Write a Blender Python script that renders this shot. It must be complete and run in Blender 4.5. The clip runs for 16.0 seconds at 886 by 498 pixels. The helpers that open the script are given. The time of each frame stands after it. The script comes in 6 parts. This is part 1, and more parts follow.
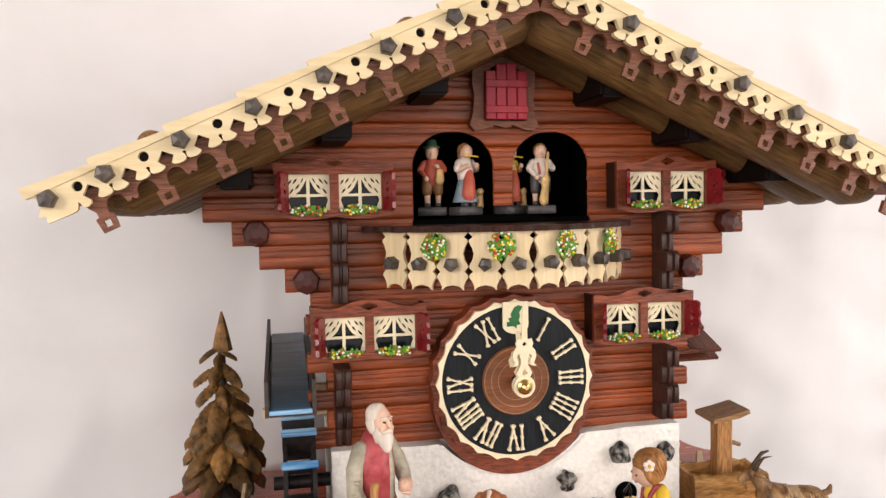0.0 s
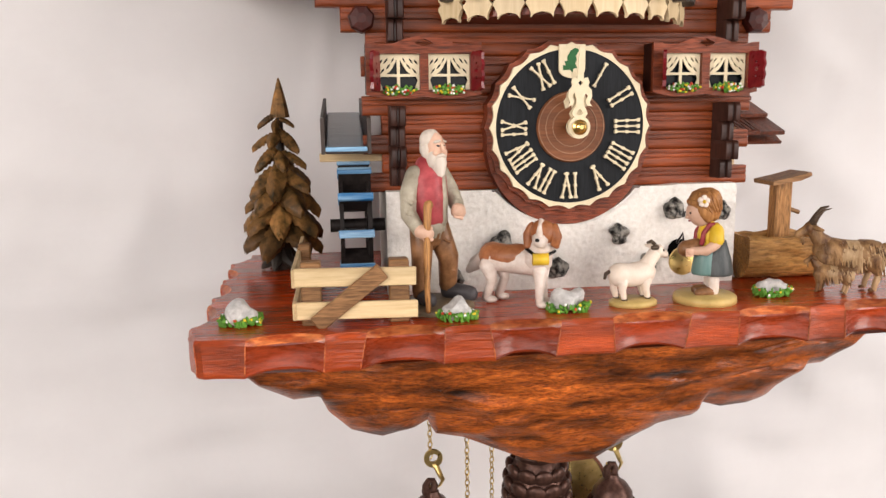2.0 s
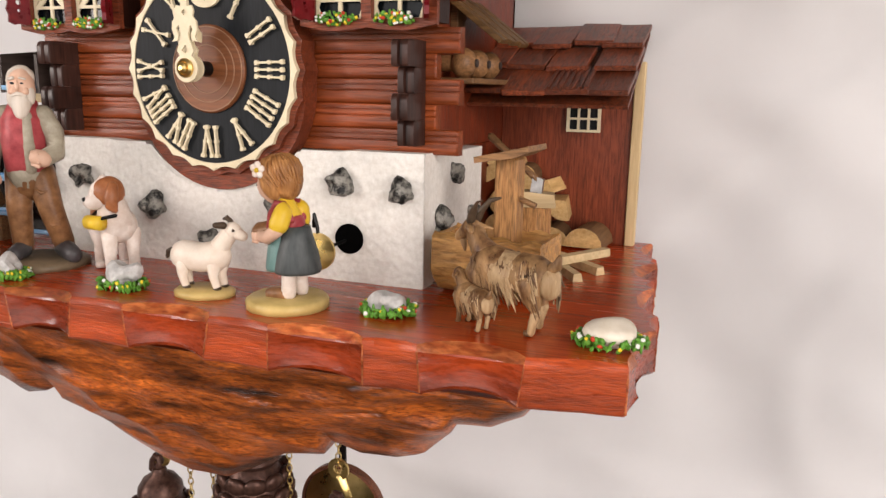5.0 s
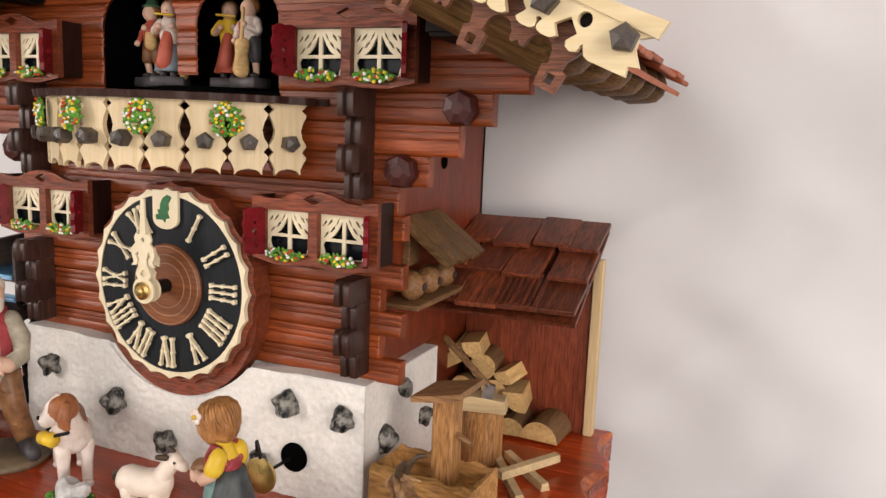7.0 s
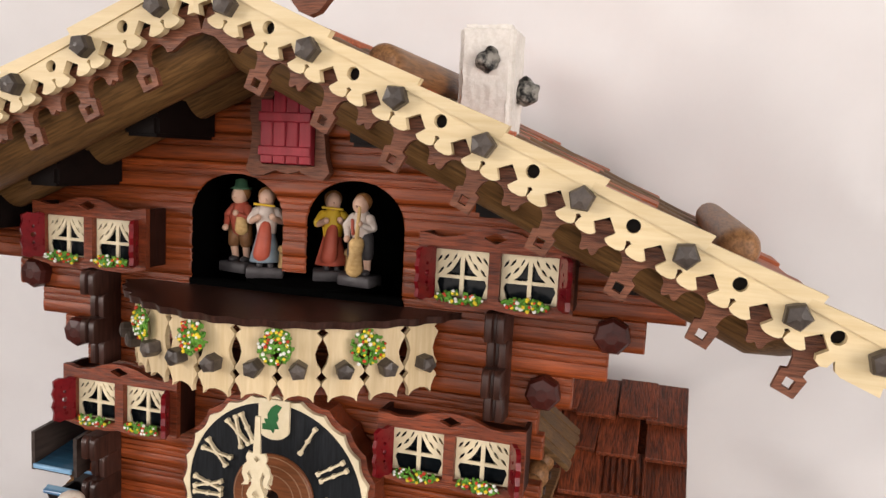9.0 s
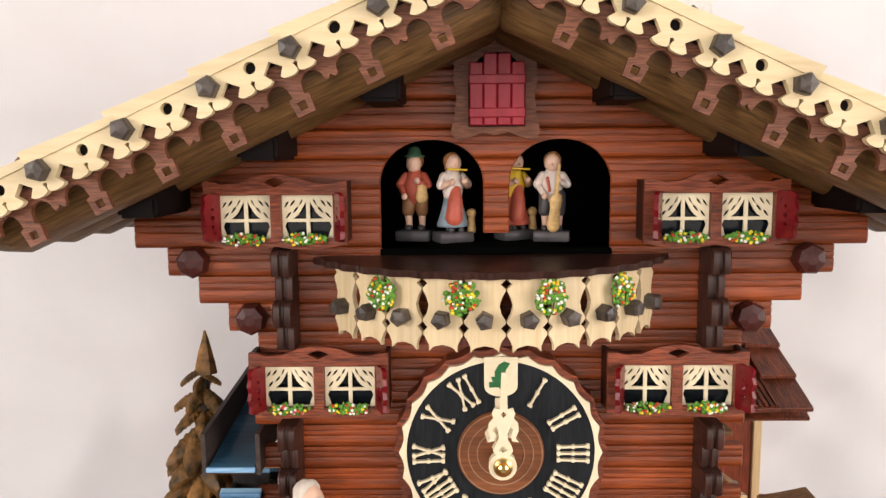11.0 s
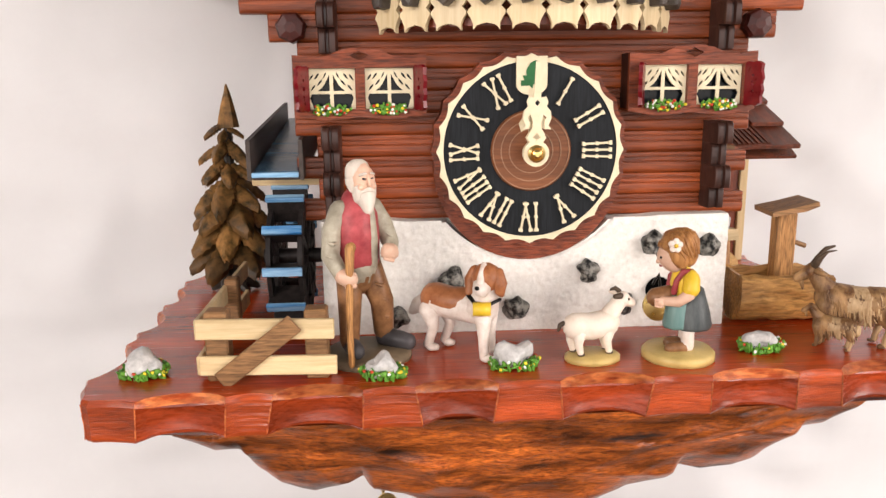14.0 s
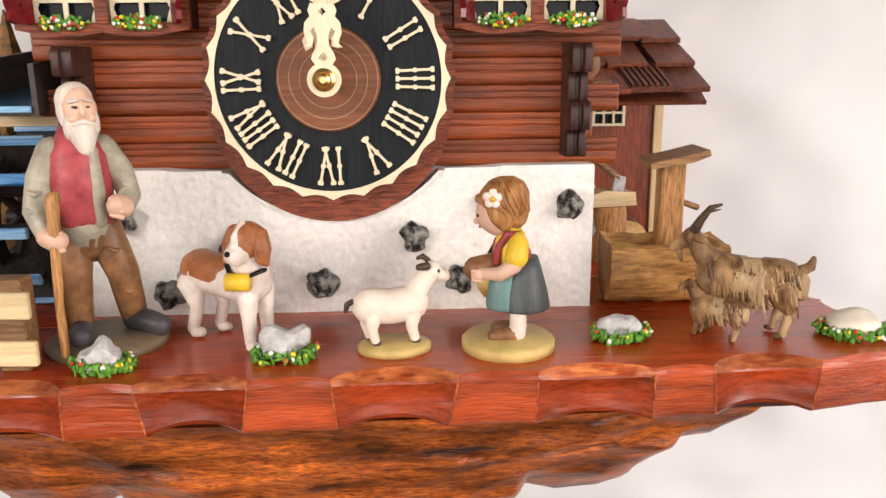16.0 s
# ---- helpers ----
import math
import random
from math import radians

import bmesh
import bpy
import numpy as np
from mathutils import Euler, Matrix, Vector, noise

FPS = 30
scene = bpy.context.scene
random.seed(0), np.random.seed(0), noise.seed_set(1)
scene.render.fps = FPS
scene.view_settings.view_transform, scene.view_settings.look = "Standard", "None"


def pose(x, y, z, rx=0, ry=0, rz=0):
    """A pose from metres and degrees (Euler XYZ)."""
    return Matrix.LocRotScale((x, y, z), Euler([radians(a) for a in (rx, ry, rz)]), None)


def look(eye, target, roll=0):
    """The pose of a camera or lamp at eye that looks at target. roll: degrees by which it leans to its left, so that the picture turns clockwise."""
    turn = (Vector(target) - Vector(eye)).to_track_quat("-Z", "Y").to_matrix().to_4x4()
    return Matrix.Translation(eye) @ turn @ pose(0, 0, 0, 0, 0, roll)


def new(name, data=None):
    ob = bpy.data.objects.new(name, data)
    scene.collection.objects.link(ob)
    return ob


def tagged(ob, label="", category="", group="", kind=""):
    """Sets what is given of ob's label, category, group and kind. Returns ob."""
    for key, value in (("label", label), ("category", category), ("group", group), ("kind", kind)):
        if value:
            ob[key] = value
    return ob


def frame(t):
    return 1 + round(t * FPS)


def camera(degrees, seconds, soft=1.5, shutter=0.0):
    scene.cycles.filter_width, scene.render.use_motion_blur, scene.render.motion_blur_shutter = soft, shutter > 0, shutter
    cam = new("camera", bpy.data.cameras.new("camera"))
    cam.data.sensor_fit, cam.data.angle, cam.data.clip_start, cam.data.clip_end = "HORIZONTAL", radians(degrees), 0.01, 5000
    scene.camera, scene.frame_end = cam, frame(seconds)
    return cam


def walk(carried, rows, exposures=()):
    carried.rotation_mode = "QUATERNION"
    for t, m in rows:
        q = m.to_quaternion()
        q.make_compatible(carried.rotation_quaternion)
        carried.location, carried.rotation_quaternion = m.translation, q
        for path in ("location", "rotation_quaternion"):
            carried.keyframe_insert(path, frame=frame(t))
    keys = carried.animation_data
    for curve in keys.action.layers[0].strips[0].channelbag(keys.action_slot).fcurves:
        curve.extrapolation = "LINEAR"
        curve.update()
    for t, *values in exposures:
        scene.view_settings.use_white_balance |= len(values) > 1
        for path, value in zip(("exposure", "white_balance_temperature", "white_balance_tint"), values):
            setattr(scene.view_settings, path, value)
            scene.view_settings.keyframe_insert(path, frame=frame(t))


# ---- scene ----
cam = camera(60.5, 16.0, soft=1.45)
PATH = [
    (0, (-0.133, -0.427, 0.105), (0.281, 1.526, -0.013), -1.1),
    (0.5, (-0.153, -0.431, 0.078), (0.25, 1.521, -0.084), -1.2),
    (1, (-0.159, -0.431, 0.054), (0.237, 1.517, -0.172), -1.0),
    (1.5, (-0.155, -0.435, 0.027), (0.214, 1.51, -0.259), -1.0),
    (2, (-0.136, -0.438, 0.006), (0.129, 1.515, -0.333), -0.8),
    (2.5, (-0.093, -0.428, -0.009), (0.011, 1.534, -0.382), -0.2),
    (3, (-0.016, -0.406, -0.017), (-0.102, 1.551, -0.424), 0.1),
    (3.5, (0.059, -0.379, -0.018), (-0.17, 1.559, -0.457), 0.1),
    (4, (0.131, -0.353, -0.017), (-0.306, 1.547, -0.465), -0.0),
    (4.2, (0.159, -0.342, -0.0165), (-0.365, 1.543, -0.457), 0.0),
    (6.3, (0.274, -0.289, 0.043), (-0.486, 1.525, -0.321), 1.7),
    (6.5, (0.274, -0.289, 0.055), (-0.494, 1.524, -0.298), 1.8),
    (7, (0.268, -0.289, 0.08), (-0.496, 1.534, -0.222), 2.3),
    (7.5, (0.257, -0.293, 0.106), (-0.481, 1.546, -0.165), 3.5),
    (8, (0.238, -0.299, 0.131), (-0.456, 1.558, -0.127), 4.5),
    (8.5, (0.206, -0.3, 0.149), (-0.431, 1.579, -0.103), 3.9),
    (9, (0.163, -0.304, 0.161), (-0.384, 1.605, -0.081), 2.9),
    (9.2, (0.145, -0.307, 0.164), (-0.357, 1.615, -0.071), 2.5),
    (11.3, (-0.048, -0.354, 0.128), (0.001, 1.63, -0.126), -0.7),
    (11.5, (-0.065, -0.358, 0.115), (0.034, 1.623, -0.146), -0.8),
    (12, (-0.098, -0.363, 0.086), (0.087, 1.607, -0.199), -1.3),
    (12.5, (-0.108, -0.369, 0.07), (0.089, 1.593, -0.264), -1.7),
    (13, (-0.105, -0.379, 0.055), (0.089, 1.578, -0.311), -1.8),
    (13.5, (-0.092, -0.386, 0.042), (0.063, 1.567, -0.357), -1.2),
    (14, (-0.067, -0.388, 0.036), (0.041, 1.561, -0.399), -0.7),
    (14.5, (-0.043, -0.386, 0.032), (0.041, 1.561, -0.422), -0.6),
    (15, (-0.016, -0.371, 0.024), (0.049, 1.575, -0.436), -0.5),
    (15.5, (0.009, -0.337, 0.014), (0.08, 1.606, -0.453), -0.7),
    (16, (0.031, -0.31, 0.004), (0.117, 1.634, -0.46), -0.5),
]
walk(cam, [(t, look(eye, target, roll)) for t, eye, target, roll in PATH], [(0.0, -0.05, 6900, 16), (2.0, -0.04, 6900, 16), (4.0, -0.10, 6900, 16), (6.5, -0.24, 6900, 16), (8.0, -0.27, 6900, 16), (9.0, -0.26, 6900, 16), (11.5, 0.1, 6900, 16), (12.5, 0.18, 6900, 16), (14.0, 0.16, 6900, 16), (16.0, 0.08, 6900, 16)])

# ---- world and light ----
world = bpy.data.worlds.new("world")
scene.world = world
world.use_nodes = True
wn = world.node_tree.nodes
sky = wn.new("ShaderNodeTexSky")
sky.sky_type = "NISHITA"
sky.sun_disc = False
sky.sun_elevation, sky.sun_rotation = radians(40), radians(60)
world.node_tree.links.new(sky.outputs[0], wn["Background"].inputs[0])
wn["Background"].inputs[1].default_value = 0.1


def added_soft_lamp(name, eye, target, width, height, watts, colour):
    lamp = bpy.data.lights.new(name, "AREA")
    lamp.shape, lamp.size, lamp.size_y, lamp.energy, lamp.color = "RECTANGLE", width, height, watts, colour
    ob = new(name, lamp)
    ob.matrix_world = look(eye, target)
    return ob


# Unseen area lamps, added to give soft light from left, front and right.
added_soft_lamp("added_soft_lamp", (-1.56, -1.5, 0.45), (0.0, -0.2, 0.0), 0.6, 0.9, 31, (1.0, 0.96, 0.92))
added_soft_lamp("added_soft_lamp", (0.0, -1.94, 0.25), (0.0, 0.0, 0.0), 2.3, 1.6, 23, (1.0, 0.965, 0.93))
added_soft_lamp("added_soft_lamp", (1.56, -1.1, 0.3), (0.1, -0.2, 0.0), 1.0, 1.4, 34, (1.0, 0.96, 0.92))

# ---- materials ----


def material(name, low, high, rough=0.5, metal=0.0, stretch=(1, 1, 1), scale=300.0, bump=0.15, vary=0.0, stain=0.25, coat=0.0, contrast=0.25, shine=0.28, pores=0.0):
    """A procedural surface: grain between two colours, broad stains over it, dark open pores, fine relief, and a tone of its own for each piece."""
    m = bpy.data.materials.new(name)
    m.use_nodes = True
    nodes, links = m.node_tree.nodes, m.node_tree.links
    bsdf = nodes["Principled BSDF"]
    coords, mapping = nodes.new("ShaderNodeTexCoord"), nodes.new("ShaderNodeMapping")
    mapping.inputs["Scale"].default_value = stretch
    links.new(coords.outputs["Object"], mapping.inputs["Vector"])
    info = nodes.new("ShaderNodeObjectInfo")
    shift = nodes.new("ShaderNodeVectorMath")
    shift.operation = "MULTIPLY_ADD"
    links.new(info.outputs["Random"], shift.inputs[0])
    shift.inputs[1].default_value = (0.7, 0.9, 1.3) if vary else (0, 0, 0)
    links.new(mapping.outputs[0], shift.inputs[2])
    grain = nodes.new("ShaderNodeTexNoise")
    grain.inputs["Scale"].default_value, grain.inputs["Detail"].default_value, grain.inputs["Roughness"].default_value = scale, 6, 0.62
    links.new(shift.outputs[0], grain.inputs["Vector"])
    ramp = nodes.new("ShaderNodeValToRGB")
    ramp.color_ramp.elements[0].position, ramp.color_ramp.elements[1].position = 0.5 - contrast, 0.5 + contrast
    ramp.color_ramp.elements[0].color, ramp.color_ramp.elements[1].color = (*low, 1), (*high, 1)
    links.new(grain.outputs["Fac"], ramp.inputs["Fac"])
    broad = nodes.new("ShaderNodeTexNoise")
    broad.inputs["Scale"].default_value, broad.inputs["Detail"].default_value = scale * 0.16, 3
    links.new(shift.outputs[0], broad.inputs["Vector"])
    tone = nodes.new("ShaderNodeMapRange")
    tone.inputs["From Min"].default_value, tone.inputs["From Max"].default_value = 0.3, 0.7
    tone.inputs["To Min"].default_value, tone.inputs["To Max"].default_value = 1 - stain, 1 + stain * 0.6
    links.new(broad.outputs["Fac"], tone.inputs["Value"])
    own = nodes.new("ShaderNodeMapRange")
    own.inputs["To Min"].default_value, own.inputs["To Max"].default_value = 1 - vary, 1 + vary
    links.new(info.outputs["Random"], own.inputs["Value"])
    both = nodes.new("ShaderNodeMath")
    both.operation = "MULTIPLY"
    links.new(tone.outputs[0], both.inputs[0])
    links.new(own.outputs[0], both.inputs[1])
    mix = nodes.new("ShaderNodeVectorMath")
    mix.operation = "SCALE"
    links.new(ramp.outputs["Color"], mix.inputs[0])
    links.new(both.outputs[0], mix.inputs["Scale"])
    height = grain.outputs["Fac"]
    if pores:
        fine = nodes.new("ShaderNodeTexNoise")
        fine.inputs["Scale"].default_value, fine.inputs["Detail"].default_value = scale * 2.6, 3
        links.new(shift.outputs[0], fine.inputs["Vector"])
        fleck = nodes.new("ShaderNodeMapRange")
        fleck.inputs["From Min"].default_value, fleck.inputs["From Max"].default_value = 0.36, 0.56
        fleck.inputs["To Min"].default_value, fleck.inputs["To Max"].default_value = 1 - pores, 1.0
        links.new(fine.outputs["Fac"], fleck.inputs["Value"])
        cut = nodes.new("ShaderNodeVectorMath")
        cut.operation = "SCALE"
        links.new(mix.outputs[0], cut.inputs[0])
        links.new(fleck.outputs[0], cut.inputs["Scale"])
        links.new(cut.outputs[0], bsdf.inputs["Base Color"])
        rise = nodes.new("ShaderNodeMath")
        rise.operation = "ADD"
        links.new(grain.outputs["Fac"], rise.inputs[0])
        links.new(fleck.outputs[0], rise.inputs[1])
        height = rise.outputs[0]
    else:
        links.new(mix.outputs[0], bsdf.inputs["Base Color"])
    worn = nodes.new("ShaderNodeMapRange")
    worn.inputs["To Min"].default_value, worn.inputs["To Max"].default_value = max(rough - 0.12, 0.05), min(rough + 0.12, 1)
    links.new(grain.outputs["Fac"], worn.inputs["Value"])
    links.new(worn.outputs[0], bsdf.inputs["Roughness"])
    bsdf.inputs["Metallic"].default_value = metal
    bsdf.inputs["Specular IOR Level"].default_value = shine
    bsdf.inputs["Coat Weight"].default_value = coat
    bsdf.inputs["Coat Roughness"].default_value = 0.25
    if bump:
        relief = nodes.new("ShaderNodeBump")
        relief.inputs["Strength"].default_value, relief.inputs["Distance"].default_value = bump, 0.001
        links.new(height, relief.inputs["Height"])
        links.new(relief.outputs[0], bsdf.inputs["Normal"])
    return m


ALONG_X, ALONG_Y, ALONG_Z = (0.09, 1, 1), (1, 0.09, 1), (1, 1, 0.09)
LOG = material("stained_log_wood", (0.130, 0.023, 0.006), (0.42, 0.088, 0.019), 0.36, stretch=(0.045, 1, 1), scale=620, vary=0.22, bump=0.25, shine=0.38, coat=0.05, stain=0.45, contrast=0.3, pores=0.38)
CASE = material("stained_case_wood", (0.10, 0.015, 0.005), (0.27, 0.046, 0.014), 0.38, stretch=ALONG_Z, scale=500, vary=0.05, shine=0.4, pores=0.35)
DARK = material("dark_stained_wood", (0.005, 0.002, 0.001), (0.032, 0.009, 0.006), 0.45, stretch=ALONG_Z, scale=600, vary=0.1, shine=0.2)
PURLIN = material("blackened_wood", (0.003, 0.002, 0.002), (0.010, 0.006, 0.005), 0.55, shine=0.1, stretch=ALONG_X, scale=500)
KNOB = material("varnished_red_brown_wood", (0.030, 0.006, 0.005), (0.075, 0.014, 0.009), 0.38, stretch=ALONG_Y, scale=500)
FRET = material("brown_fretwork_wood", (0.11, 0.034, 0.017), (0.29, 0.108, 0.056), 0.46, stretch=ALONG_X, scale=700, vary=0.06, shine=0.35, pores=0.5, bump=0.3)
FRAME = material("brown_window_wood", (0.095, 0.019, 0.007), (0.32, 0.070, 0.026), 0.42, stretch=ALONG_X, scale=600, vary=0.10, shine=0.4, pores=0.55, bump=0.4)
PEG = material("weathered_grey_peg", (0.024, 0.018, 0.015), (0.105, 0.084, 0.070), 0.4, scale=300, vary=0.3, shine=0.4)
POST = material("ebonised_log_end", (0.010, 0.004, 0.003), (0.066, 0.026, 0.018), 0.36, stretch=ALONG_Z, scale=600, vary=0.15, shine=0.35)
CREAM = material("pale_plywood", (0.60, 0.46, 0.25), (0.74, 0.62, 0.40), 0.5, stretch=ALONG_X, scale=380, vary=0.05, bump=0.05, stain=0.12)
CREAM_Z = material("pale_upright_plywood", (0.58, 0.43, 0.235), (0.76, 0.62, 0.40), 0.42, stretch=ALONG_Z, scale=420, vary=0.08, bump=0.05, stain=0.14)
IVORY = material("ivory_lacquer", (0.68, 0.58, 0.38), (0.78, 0.69, 0.50), 0.4, scale=250, bump=0.02, stain=0.06)
BLACK = material("black_stained_dial", (0.004, 0.005, 0.006), (0.018, 0.021, 0.025), 0.5, stretch=ALONG_Z, scale=800, bump=0.1, shine=0.15)
# Near-black without sheen, for the niche lining and the dark of holes.
VOID = material("deep_black", (0.001, 0.001, 0.001), (0.002, 0.002, 0.002), 0.95, scale=300, bump=0.0, shine=0.02)
WALNUT = material("turned_walnut", (0.11, 0.036, 0.013), (0.28, 0.10, 0.040), 0.4, stretch=ALONG_X, scale=600)
WALNUT_RING = material("pale_turned_groove", (0.30, 0.16, 0.09), (0.40, 0.23, 0.14), 0.5, stretch=ALONG_X, scale=600)
GLASS = material("dark_window_pane", (0.002, 0.003, 0.004), (0.010, 0.014, 0.018), 0.16, scale=120, bump=0, shine=0.2)
RED = material("red_painted_wood", (0.09, 0.002, 0.005), (0.23, 0.007, 0.012), 0.3, scale=260, stain=0.3, coat=0.3)
DOOR_RED = material("carmine_painted_wood", (0.28, 0.012, 0.022), (0.45, 0.035, 0.055), 0.35, stretch=ALONG_Z, scale=400, stain=0.25)
BRASS = material("brass", (0.62, 0.43, 0.14), (0.80, 0.60, 0.26), 0.3, shine=0.5, metal=1.0, scale=200, bump=0.02)
STUCCO = material("white_stucco", (0.66, 0.63, 0.57), (0.82, 0.80, 0.76), 0.75, scale=420, bump=0.45, stain=0.08)
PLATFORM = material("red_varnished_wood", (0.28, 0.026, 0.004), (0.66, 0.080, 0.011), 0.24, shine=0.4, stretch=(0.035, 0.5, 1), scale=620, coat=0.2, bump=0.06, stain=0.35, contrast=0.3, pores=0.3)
# Darker tone for the hollows: heavier stain, plus shade put into the colour.
HOLLOW = material("gouged_shaded_wood", (0.15, 0.017, 0.004), (0.46, 0.062, 0.013), 0.28, shine=0.4, stretch=(0.16, 0.5, 1), scale=560, coat=0.25, bump=0.12, stain=0.5, contrast=0.4, pores=0.25)
RIDGED = material("ridged_varnished_wood", (0.26, 0.030, 0.006), (0.54, 0.090, 0.020), 0.32, shine=0.4, stretch=(0.08, 0.5, 1), scale=700, coat=0.15, bump=0.25, stain=0.5, contrast=0.35, pores=0.3)
RAW_CUT = material("thinly_stained_cut", (0.28, 0.038, 0.009), (0.64, 0.185, 0.055), 0.34, shine=0.4, stretch=(0.22, 0.6, 1), scale=380, bump=0.25, stain=0.5, contrast=0.14, pores=0.3, coat=0.1)
CONSOLE = material("carved_mottled_wood", (0.15, 0.025, 0.006), (0.60, 0.150, 0.025), 0.32, stretch=(0.2, 0.8, 1), scale=640, coat=0.15, bump=0.3, stain=0.95, contrast=0.2, shine=0.4, pores=0.55)
ROOF_LOG = material("golden_brown_log", (0.085, 0.039, 0.013), (0.26, 0.138, 0.050), 0.5, stretch=ALONG_X, scale=400, vary=0.15, pores=0.4)
SHINGLE = material("red_brown_shingle", (0.27, 0.055, 0.020), (0.58, 0.165, 0.062), 0.5, stretch=ALONG_X, scale=500, vary=0.25, pores=0.3)
SHED_SHINGLE = material("dark_red_shingle", (0.055, 0.010, 0.004), (0.34, 0.080, 0.030), 0.36, stretch=ALONG_Y, scale=600, vary=0.35, contrast=0.2, bump=0.4, shine=0.4, pores=0.6)
SHED_WALL = material("reddish_board", (0.15, 0.030, 0.012), (0.30, 0.066, 0.027), 0.42, stretch=ALONG_Z, scale=500, pores=0.4)
PINE = material("pale_pine", (0.52, 0.36, 0.18), (0.74, 0.58, 0.34), 0.5, stretch=ALONG_X, scale=500, vary=0.10)
PINE_Z = material("pale_upright_pine", (0.55, 0.38, 0.19), (0.74, 0.56, 0.32), 0.5, stretch=ALONG_Z, scale=500)
OAK = material("weathered_brown_wood", (0.13, 0.060, 0.024), (0.36, 0.19, 0.082), 0.5, stretch=ALONG_X, scale=500, vary=0.12, pores=0.45)
OAK_Y = material("brown_log_wood", (0.16, 0.072, 0.028), (0.38, 0.19, 0.080), 0.45, stretch=ALONG_Y, scale=420, vary=0.1, pores=0.35)
OAK_Z = material("brown_upright_wood", (0.24, 0.098, 0.032), (0.60, 0.305, 0.108), 0.5, stretch=ALONG_Z, scale=600, vary=0.1, pores=0.5)
BARK = material("bark", (0.09, 0.042, 0.018), (0.26, 0.14, 0.06), 0.7, stretch=ALONG_Y, scale=400, bump=0.4)
HEARTWOOD = material("cut_wood", (0.44, 0.25, 0.085), (0.72, 0.50, 0.23), 0.55, stretch=ALONG_Y, scale=500, vary=0.15)
FIR = material("carved_fir_wood", (0.040, 0.026, 0.008), (0.30, 0.145, 0.045), 0.5, scale=130, stain=0.6, bump=0.35, vary=0.2, contrast=0.16)
FIR_DARK = material("dark_root_wood", (0.014, 0.011, 0.009), (0.045, 0.034, 0.026), 0.5, scale=300)
BLUE = material("blue_painted_wood", (0.014, 0.060, 0.115), (0.050, 0.16, 0.26), 0.22, stretch=ALONG_X, scale=220, coat=0.2, stain=0.4)
BLUE_EDGE = material("pale_blue_paint", (0.030, 0.17, 0.40), (0.30, 0.52, 0.70), 0.25, stretch=ALONG_X, scale=240, coat=0.35, contrast=0.14)
WHEEL = material("dark_wheel_wood", (0.008, 0.006, 0.006), (0.030, 0.024, 0.022), 0.45, scale=300, shine=0.15)
CHUTE = material("grey_brown_wood", (0.022, 0.016, 0.014), (0.075, 0.055, 0.046), 0.45, stretch=ALONG_Y, scale=400)
ROCK = material("grey_marble_chip", (0.30, 0.29, 0.28), (0.72, 0.71, 0.69), 0.55, scale=260, bump=0.3)
ROCK_WARM = material("cream_pebble", (0.60, 0.52, 0.40), (0.82, 0.76, 0.66), 0.5, scale=160, bump=0.2)
DARKSTONE = material("speckled_dark_stone", (0.004, 0.004, 0.004), (0.27, 0.26, 0.23), 0.45, scale=230, bump=0.6, contrast=0.09, stain=0.6)
GREEN = material("green_flock", (0.030, 0.15, 0.012), (0.17, 0.40, 0.055), 0.45, scale=400, bump=0.2)
DOT_WHITE = material("white_petals", (0.75, 0.75, 0.70), (0.88, 0.88, 0.84), 0.5, scale=300, bump=0)
DOT_RED = material("red_petals", (0.45, 0.03, 0.015), (0.62, 0.08, 0.03), 0.5, scale=300, bump=0)
DOT_YELLOW = material("yellow_petals", (0.72, 0.52, 0.02), (0.85, 0.66, 0.06), 0.5, scale=300, bump=0)
CONE = material("bronzed_cast_iron", (0.035, 0.018, 0.014), (0.13, 0.065, 0.048), 0.38, metal=0.55, scale=350, bump=0.25)
STEEL = material("blackened_steel", (0.015, 0.015, 0.015), (0.03, 0.03, 0.03), 0.35, metal=0.8, scale=300, bump=0)
FABRIC = material("white_backdrop_cloth", (0.69, 0.68, 0.68), (0.755, 0.745, 0.745), 0.85, scale=9, bump=0.0, stain=0.04)
PLASTER = material("grey_room_paint", (0.09, 0.088, 0.085), (0.12, 0.117, 0.113), 0.8, scale=6, bump=0.0, stain=0.03)
BOARDS = material("oak_floor", (0.10, 0.06, 0.035), (0.18, 0.115, 0.065), 0.4, stretch=ALONG_Y, scale=8, bump=0.05)
# paints of the carved figures
SKIN = material("painted_skin", (0.62, 0.37, 0.26), (0.76, 0.51, 0.38), 0.4, scale=160, bump=0.03, stain=0.2)
GREY_HAIR = material("painted_white_hair", (0.62, 0.54, 0.45), (0.76, 0.68, 0.60), 0.5, stretch=ALONG_Z, scale=500, bump=0.2)
VEST = material("painted_crimson_vest", (0.24, 0.024, 0.032), (0.50, 0.09, 0.095), 0.42, scale=200, stain=0.35, bump=0.25)
SHIRT = material("painted_grey_green", (0.25, 0.215, 0.155), (0.46, 0.42, 0.33), 0.46, scale=220, stain=0.35, bump=0.3)
TROUSERS = material("painted_brown", (0.11, 0.045, 0.018), (0.33, 0.16, 0.07), 0.38, scale=190, stain=0.45, bump=0.3)
BOOTS = material("painted_charcoal", (0.035, 0.032, 0.035), (0.085, 0.078, 0.08), 0.4, scale=180)
MOSS = material("painted_olive_base", (0.10, 0.075, 0.045), (0.22, 0.16, 0.10), 0.45, scale=120, stain=0.3)
OCHRE = material("painted_ochre_base", (0.40, 0.28, 0.09), (0.60, 0.44, 0.17), 0.4, scale=120, stain=0.25)
